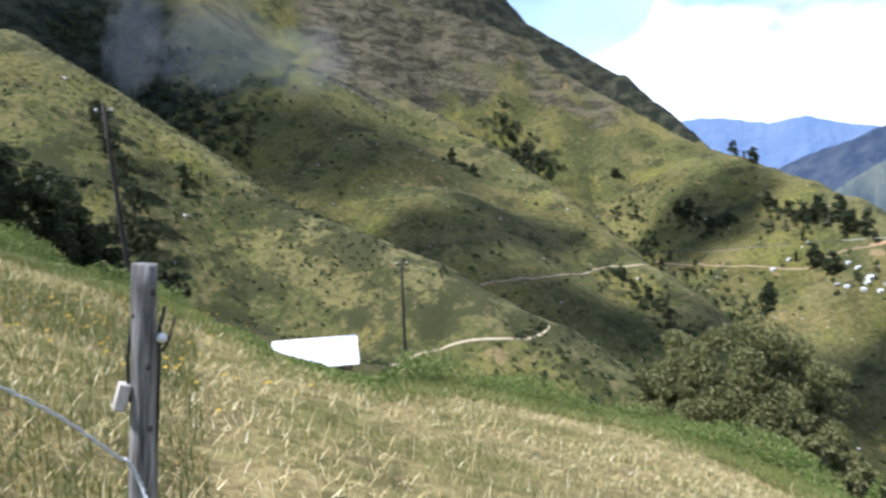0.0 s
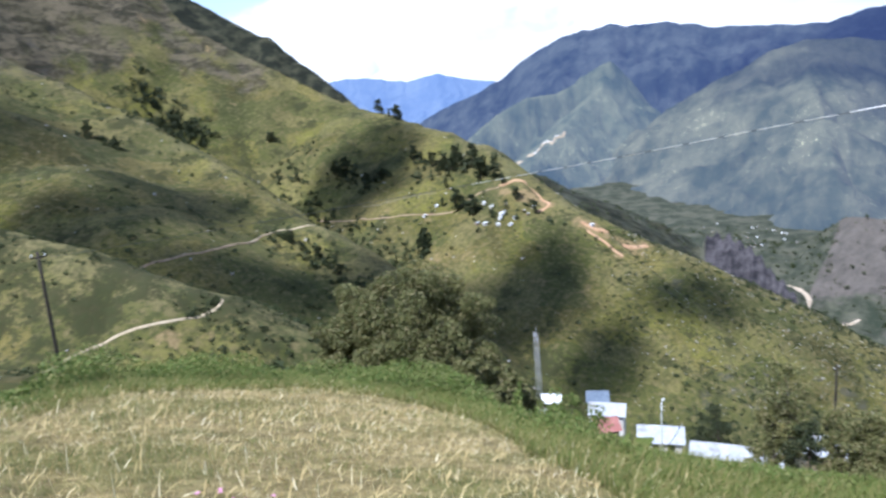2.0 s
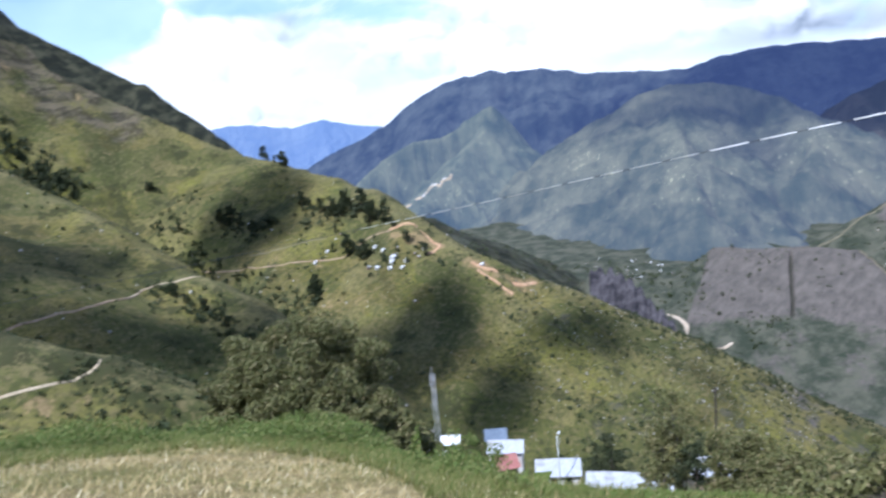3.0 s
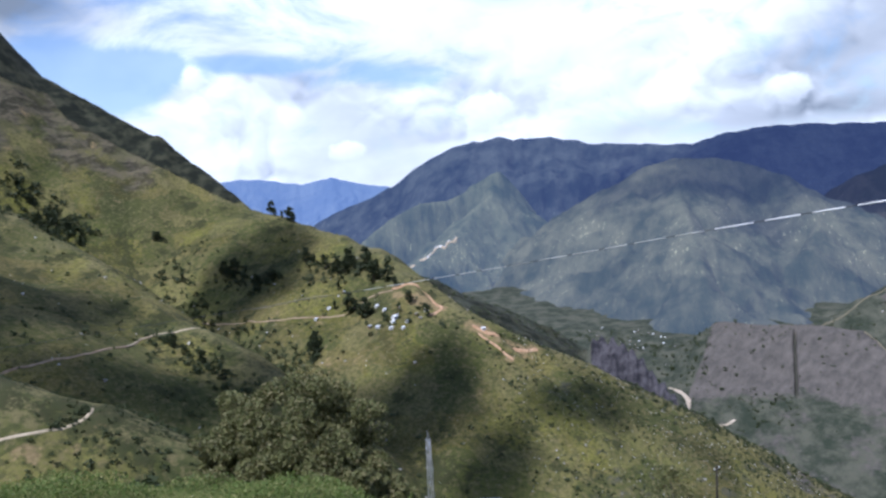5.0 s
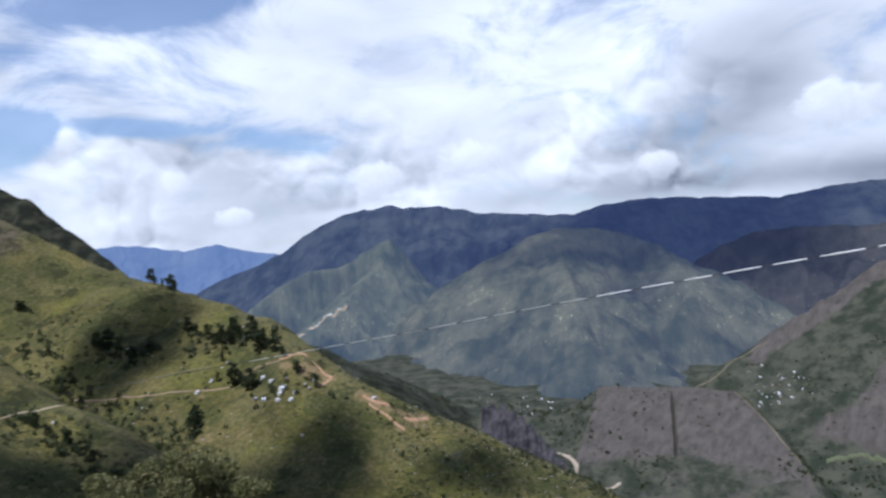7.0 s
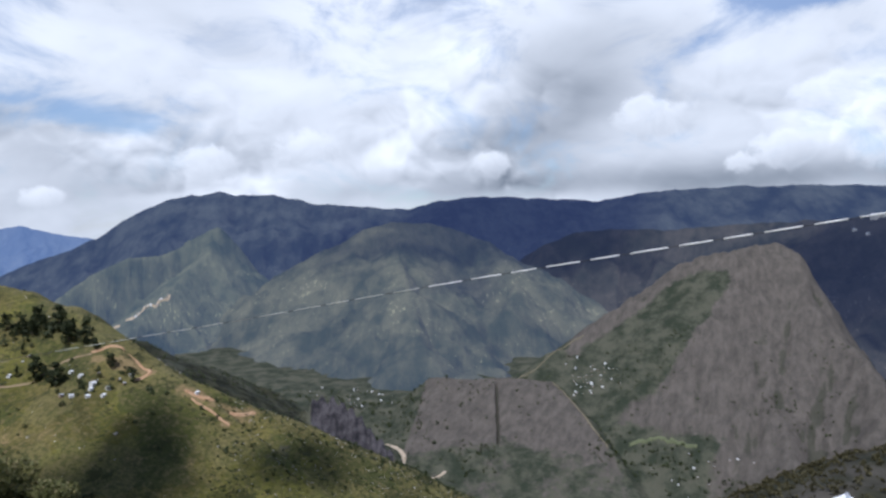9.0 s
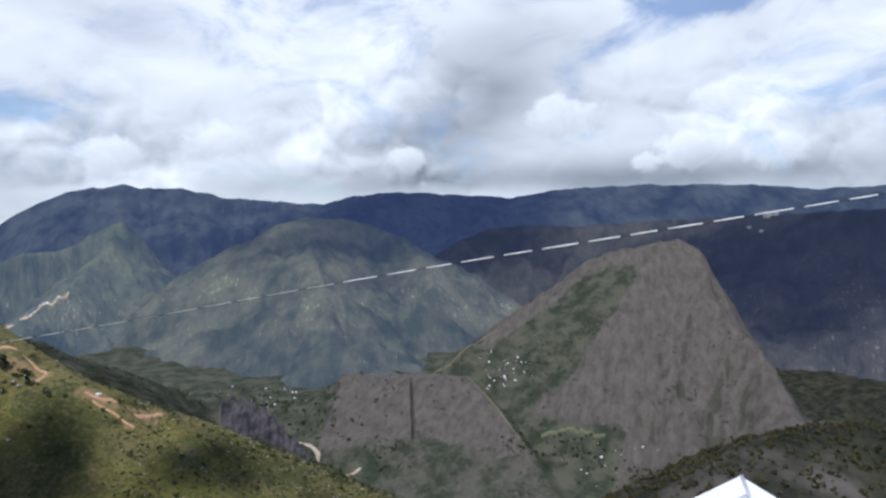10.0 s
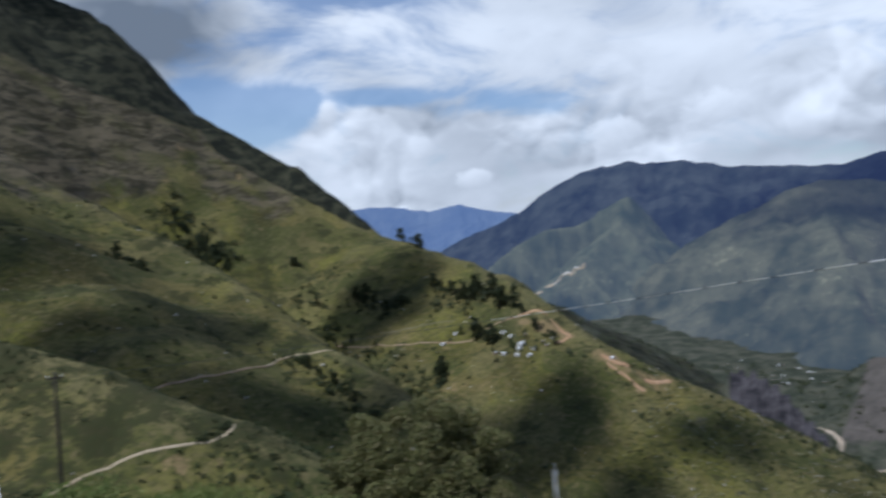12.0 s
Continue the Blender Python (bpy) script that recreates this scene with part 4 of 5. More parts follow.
def ribbon(name, stations, wide, mat, label, lift=0.35, sag=None, category="road", surface=height):
    """A strip of road laid over the land through (bearing, distance) stations, with a rounded crown and skirts."""
    xy = np.array([on_plan(b, r) for b, r in stations])
    t = np.concatenate([[0], np.cumsum(np.hypot(*np.diff(xy, axis=0).T))])
    s = np.arange(0, t[-1], wide * 0.6)
    k = max(3, int(14 / (wide * 0.6)))
    cx, cy = (np.interp(s, t, xy[:, i]) for i in (0, 1))
    pad = np.ones(k) / k
    cx, cy = (np.convolve(np.pad(c, (k // 2, k - 1 - k // 2), mode="edge"), pad, "valid") for c in (cx, cy))
    dx, dy = np.gradient(cx), np.gradient(cy)
    d = np.hypot(dx, dy) + 1e-9
    nx, ny = -dy / d, dx / d
    z = surface(cx, cy)
    half = wide * (0.5 + 0.10 * rough(cx, cy, wide * 4, 3, 71))
    rows = []
    for o, drop in ((-1.35, -1.6), (-1.0, 0.0), (-0.35, 0.06), (0.35, 0.06), (1.0, 0.0), (1.35, -1.6)):
        px, py = cx + nx * half * o, cy + ny * half * o
        zz = np.maximum(surface(px, py), z - 0.4) if abs(o) < 1.2 else surface(px, py)
        rows.append(np.stack([px, py, zz * 0.5 + z * 0.5 + lift + drop if abs(o) < 1.2 else zz - 0.4], -1))
    v = np.stack(rows, 1)
    n, m = v.shape[:2]
    idx = np.arange(n * m).reshape(n, m)
    quads = np.stack([idx[:-1, :-1], idx[1:, :-1], idx[1:, 1:], idx[:-1, 1:]], -1).reshape(-1, 4)
    ob = link_mesh(name, v.reshape(-1, 3), quads)
    ob.data.materials.append(M[mat])
    return tagged(ob, label, category, kind="structure")


# ------------------------------------------------------------ tracks and river
ribbon("road_near_spur", [(-14, 262), (-9, 272), (-5, 280), (-2.65, 284), (-0.1, 284.8), (3.1, 284.1), (6.3, 288.9), (7.4, 291.5), (7.9, 294), (8.0, 296.5), (7.6, 299)], 1.05, "road", "pale dusty track cut into the near spur", 0.15)
ribbon("road_mid_spur", [(0.0, 470), (1.8, 498), (3.1, 506), (5.0, 511), (7.35, 525), (8.3, 534), (10.4, 568), (11.3, 592), (12.4, 603), (13.8, 609), (15.1, 611)], 1.5, "track", "narrow earth track round a grassy spur", 0.35)
ribbon("road_spur_end", [(10.4, 568), (10.9, 583), (11.4, 594), (12.4, 603), (13.8, 609), (15.1, 611), (15.7, 614)], 1.5, "road", "pale stretch of track on the spur crest", 0.5)
ribbon("road_village", [(15.6, 847), (17.65, 823), (19.67, 796), (21.6, 768), (23.9, 750), (26.2, 741), (28.4, 745), (30.5, 740)], 1.3, "track", "brown earth track along the village slope", 0.35)
ribbon("path_village", [(19.3, 827), (21.6, 800), (23.5, 786), (25.4, 774)], 1.2, "path", "worn path above the village track", 0.3)
ribbon("road_quarry", [(30.2, 742), (31.6, 752), (32.6, 748), (33.6, 730), (34.3, 716), (33.6, 706), (32.8, 702)], 2.6, "orange_earth", "reddish earth track above the village", 0.8)
ribbon("road_ridge_end", [(36.4, 690), (37.0, 688), (37.9, 686), (38.8, 690), (39.6, 692), (40.5, 695), (41.7, 708)], 3.2, "orange_earth", "fresh reddish track cut along the ridge end", 0.8)

ribbon("road_lower_cut", [(36.9, 682), (37.6, 676), (38.4, 672), (39.2, 664), (39.9, 660)], 2.6, "orange_earth", "fresh orange cut below the ridge track", 0.5)

ribbon("terrace_field", [(70.5, 1512), (71.4, 1516), (72.9, 1506), (74.4, 1494), (75.6, 1484)], 6, "field", "pale green terraced field above the hamlet", 2.0, category="field")
ribbon("terrace_path", [(64.7, 1684), (65.4, 1652), (66.4, 1600), (67.4, 1550), (68.4, 1500), (69.0, 1470)], 2.2, "path", "worn footpath along the terrace edge", 1.0)


def town_slope(x, y):
    return spur_height(*SPURS[0][1:])(x, y)


TOWN_ROAD = [(29.9, 2870), (31, 2809), (32.2, 2750), (33.0, 2658), (33.7, 2664), (34.0, 2714), (34.6, 2677), (34.9, 2717), (35.5, 2735), (35.6, 2764), (34.6, 2829), (33.0, 2951)]
ribbon("road_far_town", TOWN_ROAD[:-2], 5.0, "sand", "pale zigzag road on a far mountainside", 5.0, surface=town_slope)
ribbon("river_beach", [(51.5, 1535), (52.1, 1508), (52.65, 1472), (53.0, 1440), (52.8, 1410), (52.3, 1375), (51.8, 1340)], 7, "sand", "pale sandy bend of the river", 1.5, category="river bank")
ribbon("river_bank", [(54.4, 1390), (55.1, 1384), (55.8, 1388), (56.3, 1398)], 4, "sand", "pale strip of gravel by the river", 1.2, category="river bank")
ribbon("road_saddle", [(61.7, 1700), (62.4, 1728), (63.3, 1742), (64.6, 1772), (65.9, 1802), (67.2, 1830)], 2.2, "path", "pale road climbing over a saddle", 1.3)


def build_cloud(b, r, wide, deep, seed, turn=0.0):
    """A thin cumulus out of view, added toward the sun to shade the plan point (bearing, distance)."""
    x, y = on_plan(b, r)
    foot = Vector((x, y, ground_z(x, y))) + sun_way * 2600
    bm = bmesh.new()
    bmesh.ops.create_icosphere(bm, subdivisions=4, radius=1.0)
    for v in bm.verts:
        v.co *= 1 + 0.35 * noise.fractal(v.co * 1.6 + Vector((seed * 3.7, 0, 0)), 0.8, 2.0, 4)
        v.co.z *= 0.3
    for f in bm.faces:
        f.smooth = True
    me = bpy.data.meshes.new("shade_cloud")
    bm.to_mesh(me)
    bm.free()
    me.materials.append(M["cloud"])
    ob = new("shade_cloud", me)
    ob.matrix_world = Matrix.Translation(foot) @ pose(0, 0, 0, 0, 0, turn) @ Matrix.Diagonal((wide, deep, wide, 1))
    return tagged(ob, "thin unseen cumulus added to shade the slopes", "cloud", kind="structure")


# bearing and distance of the shaded slope, half breadth, half depth, turn
for seed, cloud in enumerate(((-10.5, 722, 160, 100, 20), (0.5, 570, 120, 50, 20), (8.5, 505, 100, 42, -15), (27.5, 578, 105, 62, 0), (33.6, 616, 95, 46, 30), (38.0, 545, 80, 34, 20), (20.0, 890, 150, 80, 30),
                              (-27, 950, 260, 170, 0), (-19, 860, 150, 100, 30), (-22, 620, 110, 70, 0), (-3, 1400, 170, 90, 20), (6, 640, 60, 40, -20), (45, 640, 60, 40, 0), (62, 4100, 1500, 900, 0), (88, 3000, 700, 800, 0))):
    build_cloud(*cloud[:4], seed + 3, cloud[4])


def build_smoke():
    """A thin pale plume that leans out of a shaded gully."""
    rng = np.random.default_rng(9)
    plume = thing("smoke_plume", (0, 0, 0), "thin pale smoke drifting out of a gully", "smoke")
    for b, e, r, wide, tall in ((-22.0, 8.0, 640, 26, 52), (-16.5, 7.6, 660, 62, 50), (-10.5, 6.4, 670, 56, 38)):
        bm = bmesh.new()
        bmesh.ops.create_icosphere(bm, subdivisions=3, radius=1.0)
        for v in bm.verts:
            v.co *= 1 + 0.3 * noise.fractal(v.co * 1.5 + Vector((b, e, 0)), 0.8, 2.0, 4)
        for f in bm.faces:
            f.smooth = True
        puff = part("puff", bm, "smoke", plume)
        puff.matrix_world = Matrix.Translation(at(b, e, r)) @ pose(0, 0, 0, 0, rng.uniform(-20, 20), -b) @ Matrix.Diagonal((wide, 16, tall, 1))


build_smoke()

# ------------------------------------------------------------ poles, cable, mast


def build_pole(b, r, tall, label, lean=0.0):
    x, y = on_plan(b, r)
    pole = thing("utility_pole", (x, y, ground_z(x, y)), label, "pole", "utility poles")
    bm = bmesh.new()
    tube(bm, [(lean * t * tall, 0, t * tall - (0.6 if t == 0 else 0)) for t in np.linspace(0, 1, 6)], [0.13 - 0.045 * t for t in np.linspace(0, 1, 6)], 9, wobble=0.1)
    part("shaft", bm, "pole", pole)
    bm = bmesh.new()
    box(bm, (0.9, 0.09, 0.10), (lean * tall, 0, tall - 0.35), bevel=0.01)
    part("crossarm", bm, "pole", pole)
    for s in (-0.36, 0.36):
        bm = bmesh.new()
        tube(bm, [(lean * tall + s, 0, tall - 0.30), (lean * tall + s, 0, tall - 0.24), (lean * tall + s, 0, tall - 0.18), (lean * tall + s, 0, tall - 0.14)], [0.03, 0.055, 0.05, 0.03], 8)
        part("insulator", bm, "china", pole)
    return pole


px_, py_ = on_plan(-4.0, 50)
build_pole(-4.0, 50, -6.5 - ground_z(px_, py_), "slim dark timber utility pole on the slope", 0.02)
px2, py2 = on_plan(-24.0, 38)
build_pole(-24.0, 38, 1.6 + 38 * tan(radians(3.6)) - ground_z(px2, py2), "tall dark timber utility pole beside trees", -0.035)
px3, py3 = on_plan(131, 27)
build_pole(131, 27, 5.6 - ground_z(px3, py3), "dark timber utility pole above the field")


def cable_point(s):
    """Along the cable, from the slope pole past the field; s in metres from its middle."""
    bx, by = on_plan(70, 15)
    hx, hy = on_plan(-20.6, 1)
    return Vector((bx + hx * s, by + hy * s, 0.98 - 0.160 * s + 0.00022 * s * s - 0.0020 * max(s, 0.0) * min(max(s, 0.0), 8.0)))


cable = thing("overhead_cable", (0, 0, 0), "dark overhead cable with pale spaced wraps", "cable")
bm = bmesh.new()
tube(bm, [cable_point(s) for s in np.linspace(-24, 47.6, 60)], [0.0085] * 60, 6)
part("core", bm, "cable_dark", cable)
s = -23.0
step = 0
while s < 12.5:
    bm = bmesh.new()
    long = 0.62 + 0.10 * ((step * 7) % 5 - 2) / 2
    thin = 1.0 - 0.055 * max(0.0, s + 2) if s < 4.5 else 0.55
    tube(bm, [cable_point(s), cable_point(s + long / 2), cable_point(s + long)], [0.017 * thin, 0.0185 * thin, 0.017 * thin], 6)
    # the further wraps take the duller tone
    part("wrap", bm, "cable_pale" if s < 3.5 else "cable_dull", cable)
    s += long + (0.20 if s < 4.5 else 0.14)
    step += 1


def build_mast(b, r, tall):
    x, y = on_plan(b, r)
    mast = thing("lattice_mast", (x, y, ground_z(x, y)), "slender grey steel lattice mast on a slope", "mast")
    w0, w1 = 0.85, 0.5
    corner = lambda k, z: Vector(((w0 + (w1 - w0) * z / tall) * cos(k * 2 * pi / 3), (w0 + (w1 - w0) * z / tall) * sin(k * 2 * pi / 3), z))
    for k in range(3):
        bm = bmesh.new()
        tube(bm, [corner(k, -0.5), corner(k, tall)], [0.042, 0.036], 5)
        part("leg", bm, "steel", mast)
    n = 9
    for i in range(n):
        bm = bmesh.new()
        for k in range(3):
            a, b2 = corner(k, tall * i / n), corner(k + 1, tall * (i + 1) / n)
            tube(bm, [a, b2], [0.022, 0.022], 4)
        part("bracing", bm, "steel", mast)
    bm = bmesh.new()
    tube(bm, [(0, 0, tall), (0, 0, tall + 1.6)], [0.05, 0.02], 6)
    part("lightning_rod", bm, "steel", mast)


mx, my = on_plan(32.5, 150)
build_mast(32.5, 150, 1.6 + 150 * tan(radians(-20.1)) - ground_z(mx, my))


def build_street_lamp(b, r, rise):
    """A thin pole with a short arm and a pale lamp head."""
    x, y = on_plan(b, r)
    tall = EYE + r * tan(radians(rise)) - ground_z(x, y)
    lamp = thing("street_lamp", (x, y, ground_z(x, y)), "thin grey street lamp among zinc-roofed houses", "street lamp", turn=30)
    bm = bmesh.new()
    tube(bm, [(0, 0, -0.4), (0, 0, tall * 0.5), (0, 0, tall)], [0.085, 0.075, 0.06], 8)
    part("pole", bm, "steel", lamp)
    bm = bmesh.new()
    tube(bm, [(0, 0, tall - 0.25), (0.3, 0, tall - 0.05), (0.7, 0, tall)], [0.03, 0.03, 0.025], 6)
    part("arm", bm, "steel", lamp)
    bm = bmesh.new()
    box(bm, (0.55, 0.24, 0.16), (0.85, 0, tall), bevel=0.03)
    part("lamp_head", bm, "china", lamp, "white lamp head")


build_street_lamp(42.4, 92, -25.4)
build_pole(55.0, 70, 1.6 + 70 * tan(radians(-21.9)) - ground_z(*on_plan(55.0, 70)), "bare dark timber pole among trees")

# ------------------------------------------------------------ fence post and wire
POST = on_plan(-26.6, 2.9)
pz = ground_z(*POST)
TOP = (EYE + 2.9 * tan(radians(-8.0)) - pz) * 1.012
post = thing("fence_post", (*POST, pz), "weathered grey round fence post with black straps", "fence post")
post.matrix_world = pose(*POST, pz) @ pose(0, 0, 0, 0, 0, 26) @ pose(0, 0, 0, 0, 7.6, 0)
bm = bmesh.new()
levels = np.linspace(-0.3, TOP, 22)
tube(bm, [(0.012 * sin(z * 3.1), 0.01 * sin(z * 2.0 + 1), z) for z in levels], [0.058 - 0.012 * (z / TOP) for z in levels], 20, wobble=0.16)
part("timber", bm, "post", post)
for z, a in ((TOP - 0.10, 1.2), (TOP - 0.38, 1.4), (TOP - 0.62, 1.1), (TOP - 0.19, 2.6)):
    bm = bmesh.new()
    bmesh.ops.create_icosphere(bm, subdivisions=2, radius=0.010)
    bmesh.ops.transform(bm, verts=bm.verts, matrix=Matrix.Translation((cos(-a) * 0.052, sin(-a) * 0.052, z)) @ Matrix.Diagonal((1, 1, 1.3, 1)))
    part("knot", bm, "pole", post, "dark knot in the timber")
for side, top, low, sway in ((-1, TOP - 0.20, TOP - 0.52, 0.014), (1, TOP - 0.16, TOP - 1.0, 0.004)):
    bm = bmesh.new()
    zs = np.linspace(top, low, 12)
    tube(bm, [(side * (0.046 + sway * sin((top - z) / (top - low) * pi)) + (0.018 if side > 0 and z > TOP - 0.2 else 0), -0.012, z) for z in zs], [0.007] * 12, 5)
    part("strap", bm, "rubber", post, "black rubber strap")
bm = bmesh.new()
box(bm, (0.045, 0.05, 0.105), (-0.076, -0.005, TOP - 0.50), Matrix.Rotation(radians(12), 4, "Y"), 0.005)
part("wood_block", bm, "cut", post, "pale cut wooden block")
bm = bmesh.new()
tube(bm, [(0.042, -0.03, TOP - 0.27), (0.056, -0.035, TOP - 0.275), (0.068, -0.035, TOP - 0.285)], [0.016, 0.021, 0.011], 10)
part("insulator", bm, "china", post, "white ceramic insulator")
bm = bmesh.new()
tube(bm, [(0.06, -0.02, TOP - 0.33), (0.085, -0.025, TOP - 0.27), (0.098, -0.03, TOP - 0.20)], [0.006, 0.006, 0.004], 5)
part("bracket", bm, "rubber", post, "bent black bracket")

wire = thing("fence_wire", (0, 0, 0), "twisted galvanised fence wire stapled to the post", "wire")
ends = [Vector(at(-52, -10.5, 2.2)), Vector(at(-40.5, -11.4, 2.4)), Vector(at(-34.8, -13.7, 2.6)), Vector(at(-30, -17.4, 2.75)), Vector(at(-26.4, -21.0, 2.82)), Vector(at(-25.6, -21.6, 2.82)), Vector(at(-24.9, -23.4, 2.80)), Vector(at(-24.2, -26.5, 2.74)), Vector(at(-22.0, -33, 2.65))]
line = []
for i in range(len(ends) - 1):
    p0, p1, p2, p3 = ends[max(i - 1, 0)], ends[i], ends[i + 1], ends[min(i + 2, len(ends) - 1)]
    for t in np.linspace(0, 1, 16, endpoint=False):
        line.append(0.5 * ((2 * p1) + (p2 - p0) * t + (2 * p0 - 5 * p1 + 4 * p2 - p3) * t * t + (3 * p1 - p0 - 3 * p2 + p3) * t ** 3))
for strand in (0, pi):
    bm = bmesh.new()
    tube(bm, [p + Vector((0.0045 * cos(i * 0.9 + strand), 0, 0.0045 * sin(i * 0.9 + strand))) for i, p in enumerate(line)], [0.0045] * len(line), 5)
    part("strand", bm, "wire", wire)

# ------------------------------------------------------------ houses


def set_house(b, r, top, wide, deep, eave, rise, roof, wall, label, turn, group="", **more):
    """A house whose ridge stands at the height top; its walls go down into the slope."""
    x, y = on_plan(b, r)
    return build_house((x, y, top - eave - rise), wide, deep, eave, rise, roof, wall, label, turn, group, **more)


set_house(-11.05, 44, -10.1, 4.4, 3.2, 2.4, 0.95, "tin_white", "adobe", "small adobe house with bright zinc roof", 8, name="farm_house")
set_house(37.3, 112, -49.9, 3.0, 3.4, 2.6, 0.9, "tin_blue", "lime", "house with dull blue zinc roof", -36, "houses below the field")
set_house(38.1, 107, -49.6, 5.0, 4.0, 2.4, 0.9, "tin", "lime", "pale zinc-roofed house among bushes", -44, "houses below the field", waves=18)
set_house(37.9, 100, -48.6, 2.8, 3.6, 2.2, 1.0, "tin_red", "adobe", "low house with faded red roof", -22, "houses below the field")
set_house(33.5, 116, -52.2, 2.6, 2.4, 2.0, 0.8, "tin_white", "lime", "small white-roofed hut by the mast", -36, "houses below the field")
set_house(31.8, 118, -54.4, 1.8, 1.8, 2.0, 0.5, "tin_white", "lime", "tiny white-roofed shed in bushes", -32, "houses below the field", openings=False)
set_house(42.3, 96, -47.6, 5.6, 4.6, 2.5, 1.1, "tin", "lime", "pale zinc-roofed house below the weeds", -42, "houses below the field")
set_house(48.1, 84, -43.4, 9.6, 5.0, 2.4, 1.2, "tin", "lime", "long pale zinc-roofed house behind weeds", -50, "houses below the field", waves=40)
set_house(54.8, 92, -44.9, 4.8, 4.6, 2.4, 1.2, "tin", "adobe", "zinc-roofed house half hidden by trees", -58, "houses below the field")
set_house(86.4, 24, -7.4, 6.0, 5.4, 2.3, 1.6, "tin_white", "lime", "white-roofed house just below the field", 12, name="white_house")

rng = np.random.default_rng(5)
proto = build_house((0, 0, -600), 5.4, 3.8, 1.9, 0.9, "tin", "adobe", "small zinc-roofed village house", 0, "village houses", waves=10, name="village_house")
bright = build_house((*on_plan(30.35, 699), ground_z(*on_plan(30.35, 699)) + 0.9), 5.0, 3.8, 1.9, 0.9, "tin_white", "lime", "small white-roofed village house", 18, "village houses", waves=10, name="village_house")
first = True
for b, r, turn in ((28.34, 694, 10), (28.97, 690, -15), (29.0, 724, 20), (30.2, 694, 5), (30.6, 703, -10), (30.75, 712, 30), (31.35, 691, -5), (31.0, 684, 12), (32.4, 697, 0), (32.1, 703, 25), (32.9, 709, 15),
                   (25.25, 755, 40), (26.5, 770, 5), (37.35, 689, 0), (24.2, 744, 30), (30.0, 686, -8), (29.6, 712, 14)):
    x, y = on_plan(b, r)
    m = pose(x, y, ground_z(x, y) + 0.7, 0, 0, turn) @ Matrix.Scale(0.70, 4)
    if first:
        proto.matrix_basis = m
        first = False
    else:
        copy_thing(proto if rng.random() < 0.35 else bright, m)
for where, mid, spread, count in (("terrace", (67.7, 1690), (1.9, 24), 46), ("valley", (49.5, 1790), (3.6, 70), 30), ("hamlet", (75.6, 1440), (3.4, 34), 14)):
    for i in range(count):
        b, r = mid[0] + rng.normal() * spread[0] * 0.6, mid[1] + rng.normal() * spread[1]
        x, y = on_plan(b, r)
        ob = copy_thing(proto if i % 3 else bright, pose(x, y, ground_z(x, y) + 1.2, 0, 0, rng.uniform(0, 180)) @ Matrix.Scale(rng.uniform(0.5, 0.95), 4))
        tagged(ob, "distant pale-roofed village house in the valley", group="valley village houses")

# ------------------------------------------------------------ trees


def plant(b, r, *args, **kw):
    x, y = on_plan(b, r)
    return build_tree(args[0], (x, y, ground_z(x, y)), *args[1:], **kw)


plant(21.2, 60, "tree", 13.0, 13.5, 3, 74000, 0.145, "leaf_tree", "broad olive-green tree beyond the field edge", lumps=36, bare=0.10)
plant(17.3, 63, "tree", 9.0, 8.0, 8, 13000, 0.18, "leaf_tree", "olive-green tree leaning out of a thicket", lumps=16, bare=0.12)
plant(28.6, 58, "bush", 6.8, 6.0, 4, 11000, 0.17, "leaf_tree", "olive-brown bush below the tree", lumps=14, bare=0.05)
plant(30.8, 54, "bush", 5.0, 5.2, 5, 9000, 0.16, "leaf_tree", "rounded olive-brown bush on the slope", lumps=12, bare=0.05)
plant(24.9, 54, "bush", 7.6, 6.5, 9, 11000, 0.17, "leaf_tree", "tall olive bush beside the broad tree", lumps=16, bare=0.05)
plant(27.6, 52, "bush", 6.2, 6.0, 10, 10000, 0.16, "leaf_tree", "spreading olive bush in the thicket", lumps=14, bare=0.05)
plant(26.3, 62, "bush", 5.5, 5.0, 6, 4500, 0.15, "leaf_tree", "olive bush under the broad tree", lumps=12, bare=0.05)
def reach_up(b, r, rise):
    """How tall a thing must be on the ground at (bearing, distance) for its top to stand at a rise from the eye."""
    return EYE + r * tan(radians(rise)) - ground_z(*on_plan(b, r))


LOWER_TREES = ((52.2, 68, -22.4, 3.6, "leaf_tree", 5600), (51.0, 67, -25.4, 2.6, "leaf_tree", 2800), (53.4, 66, -25.4, 3.0, "leaf_dark", 3500), (50.2, 76, -27.6, 3.2, "leaf_tree", 3500), (55.6, 62, -25.2, 4.2, "leaf_tree", 6000),
               (57.4, 60, -25.0, 4.6, "leaf_tree", 7000), (59.2, 58, -26.0, 4.6, "leaf_tree", 6000), (61.5, 54, -26.5, 5.0, "leaf_tree", 6000), (46.9, 98, -25.4, 4.4, "leaf_dark", 5000), (45.6, 104, -26.2, 3.4, "leaf_dark", 4000))
for i, (b, r, rise, w, mat, leaves) in enumerate(LOWER_TREES):
    plant(b, r, "tree", 1.12 * max(3.0, reach_up(b, r, rise)), w, 20 + i, leaves, 0.13, mat, "airy olive tree beside zinc-roofed houses" if mat == "leaf_tree" else "dark bushy tree beside zinc-roofed houses", "trees by the lower houses", lumps=20, bare=0.2)
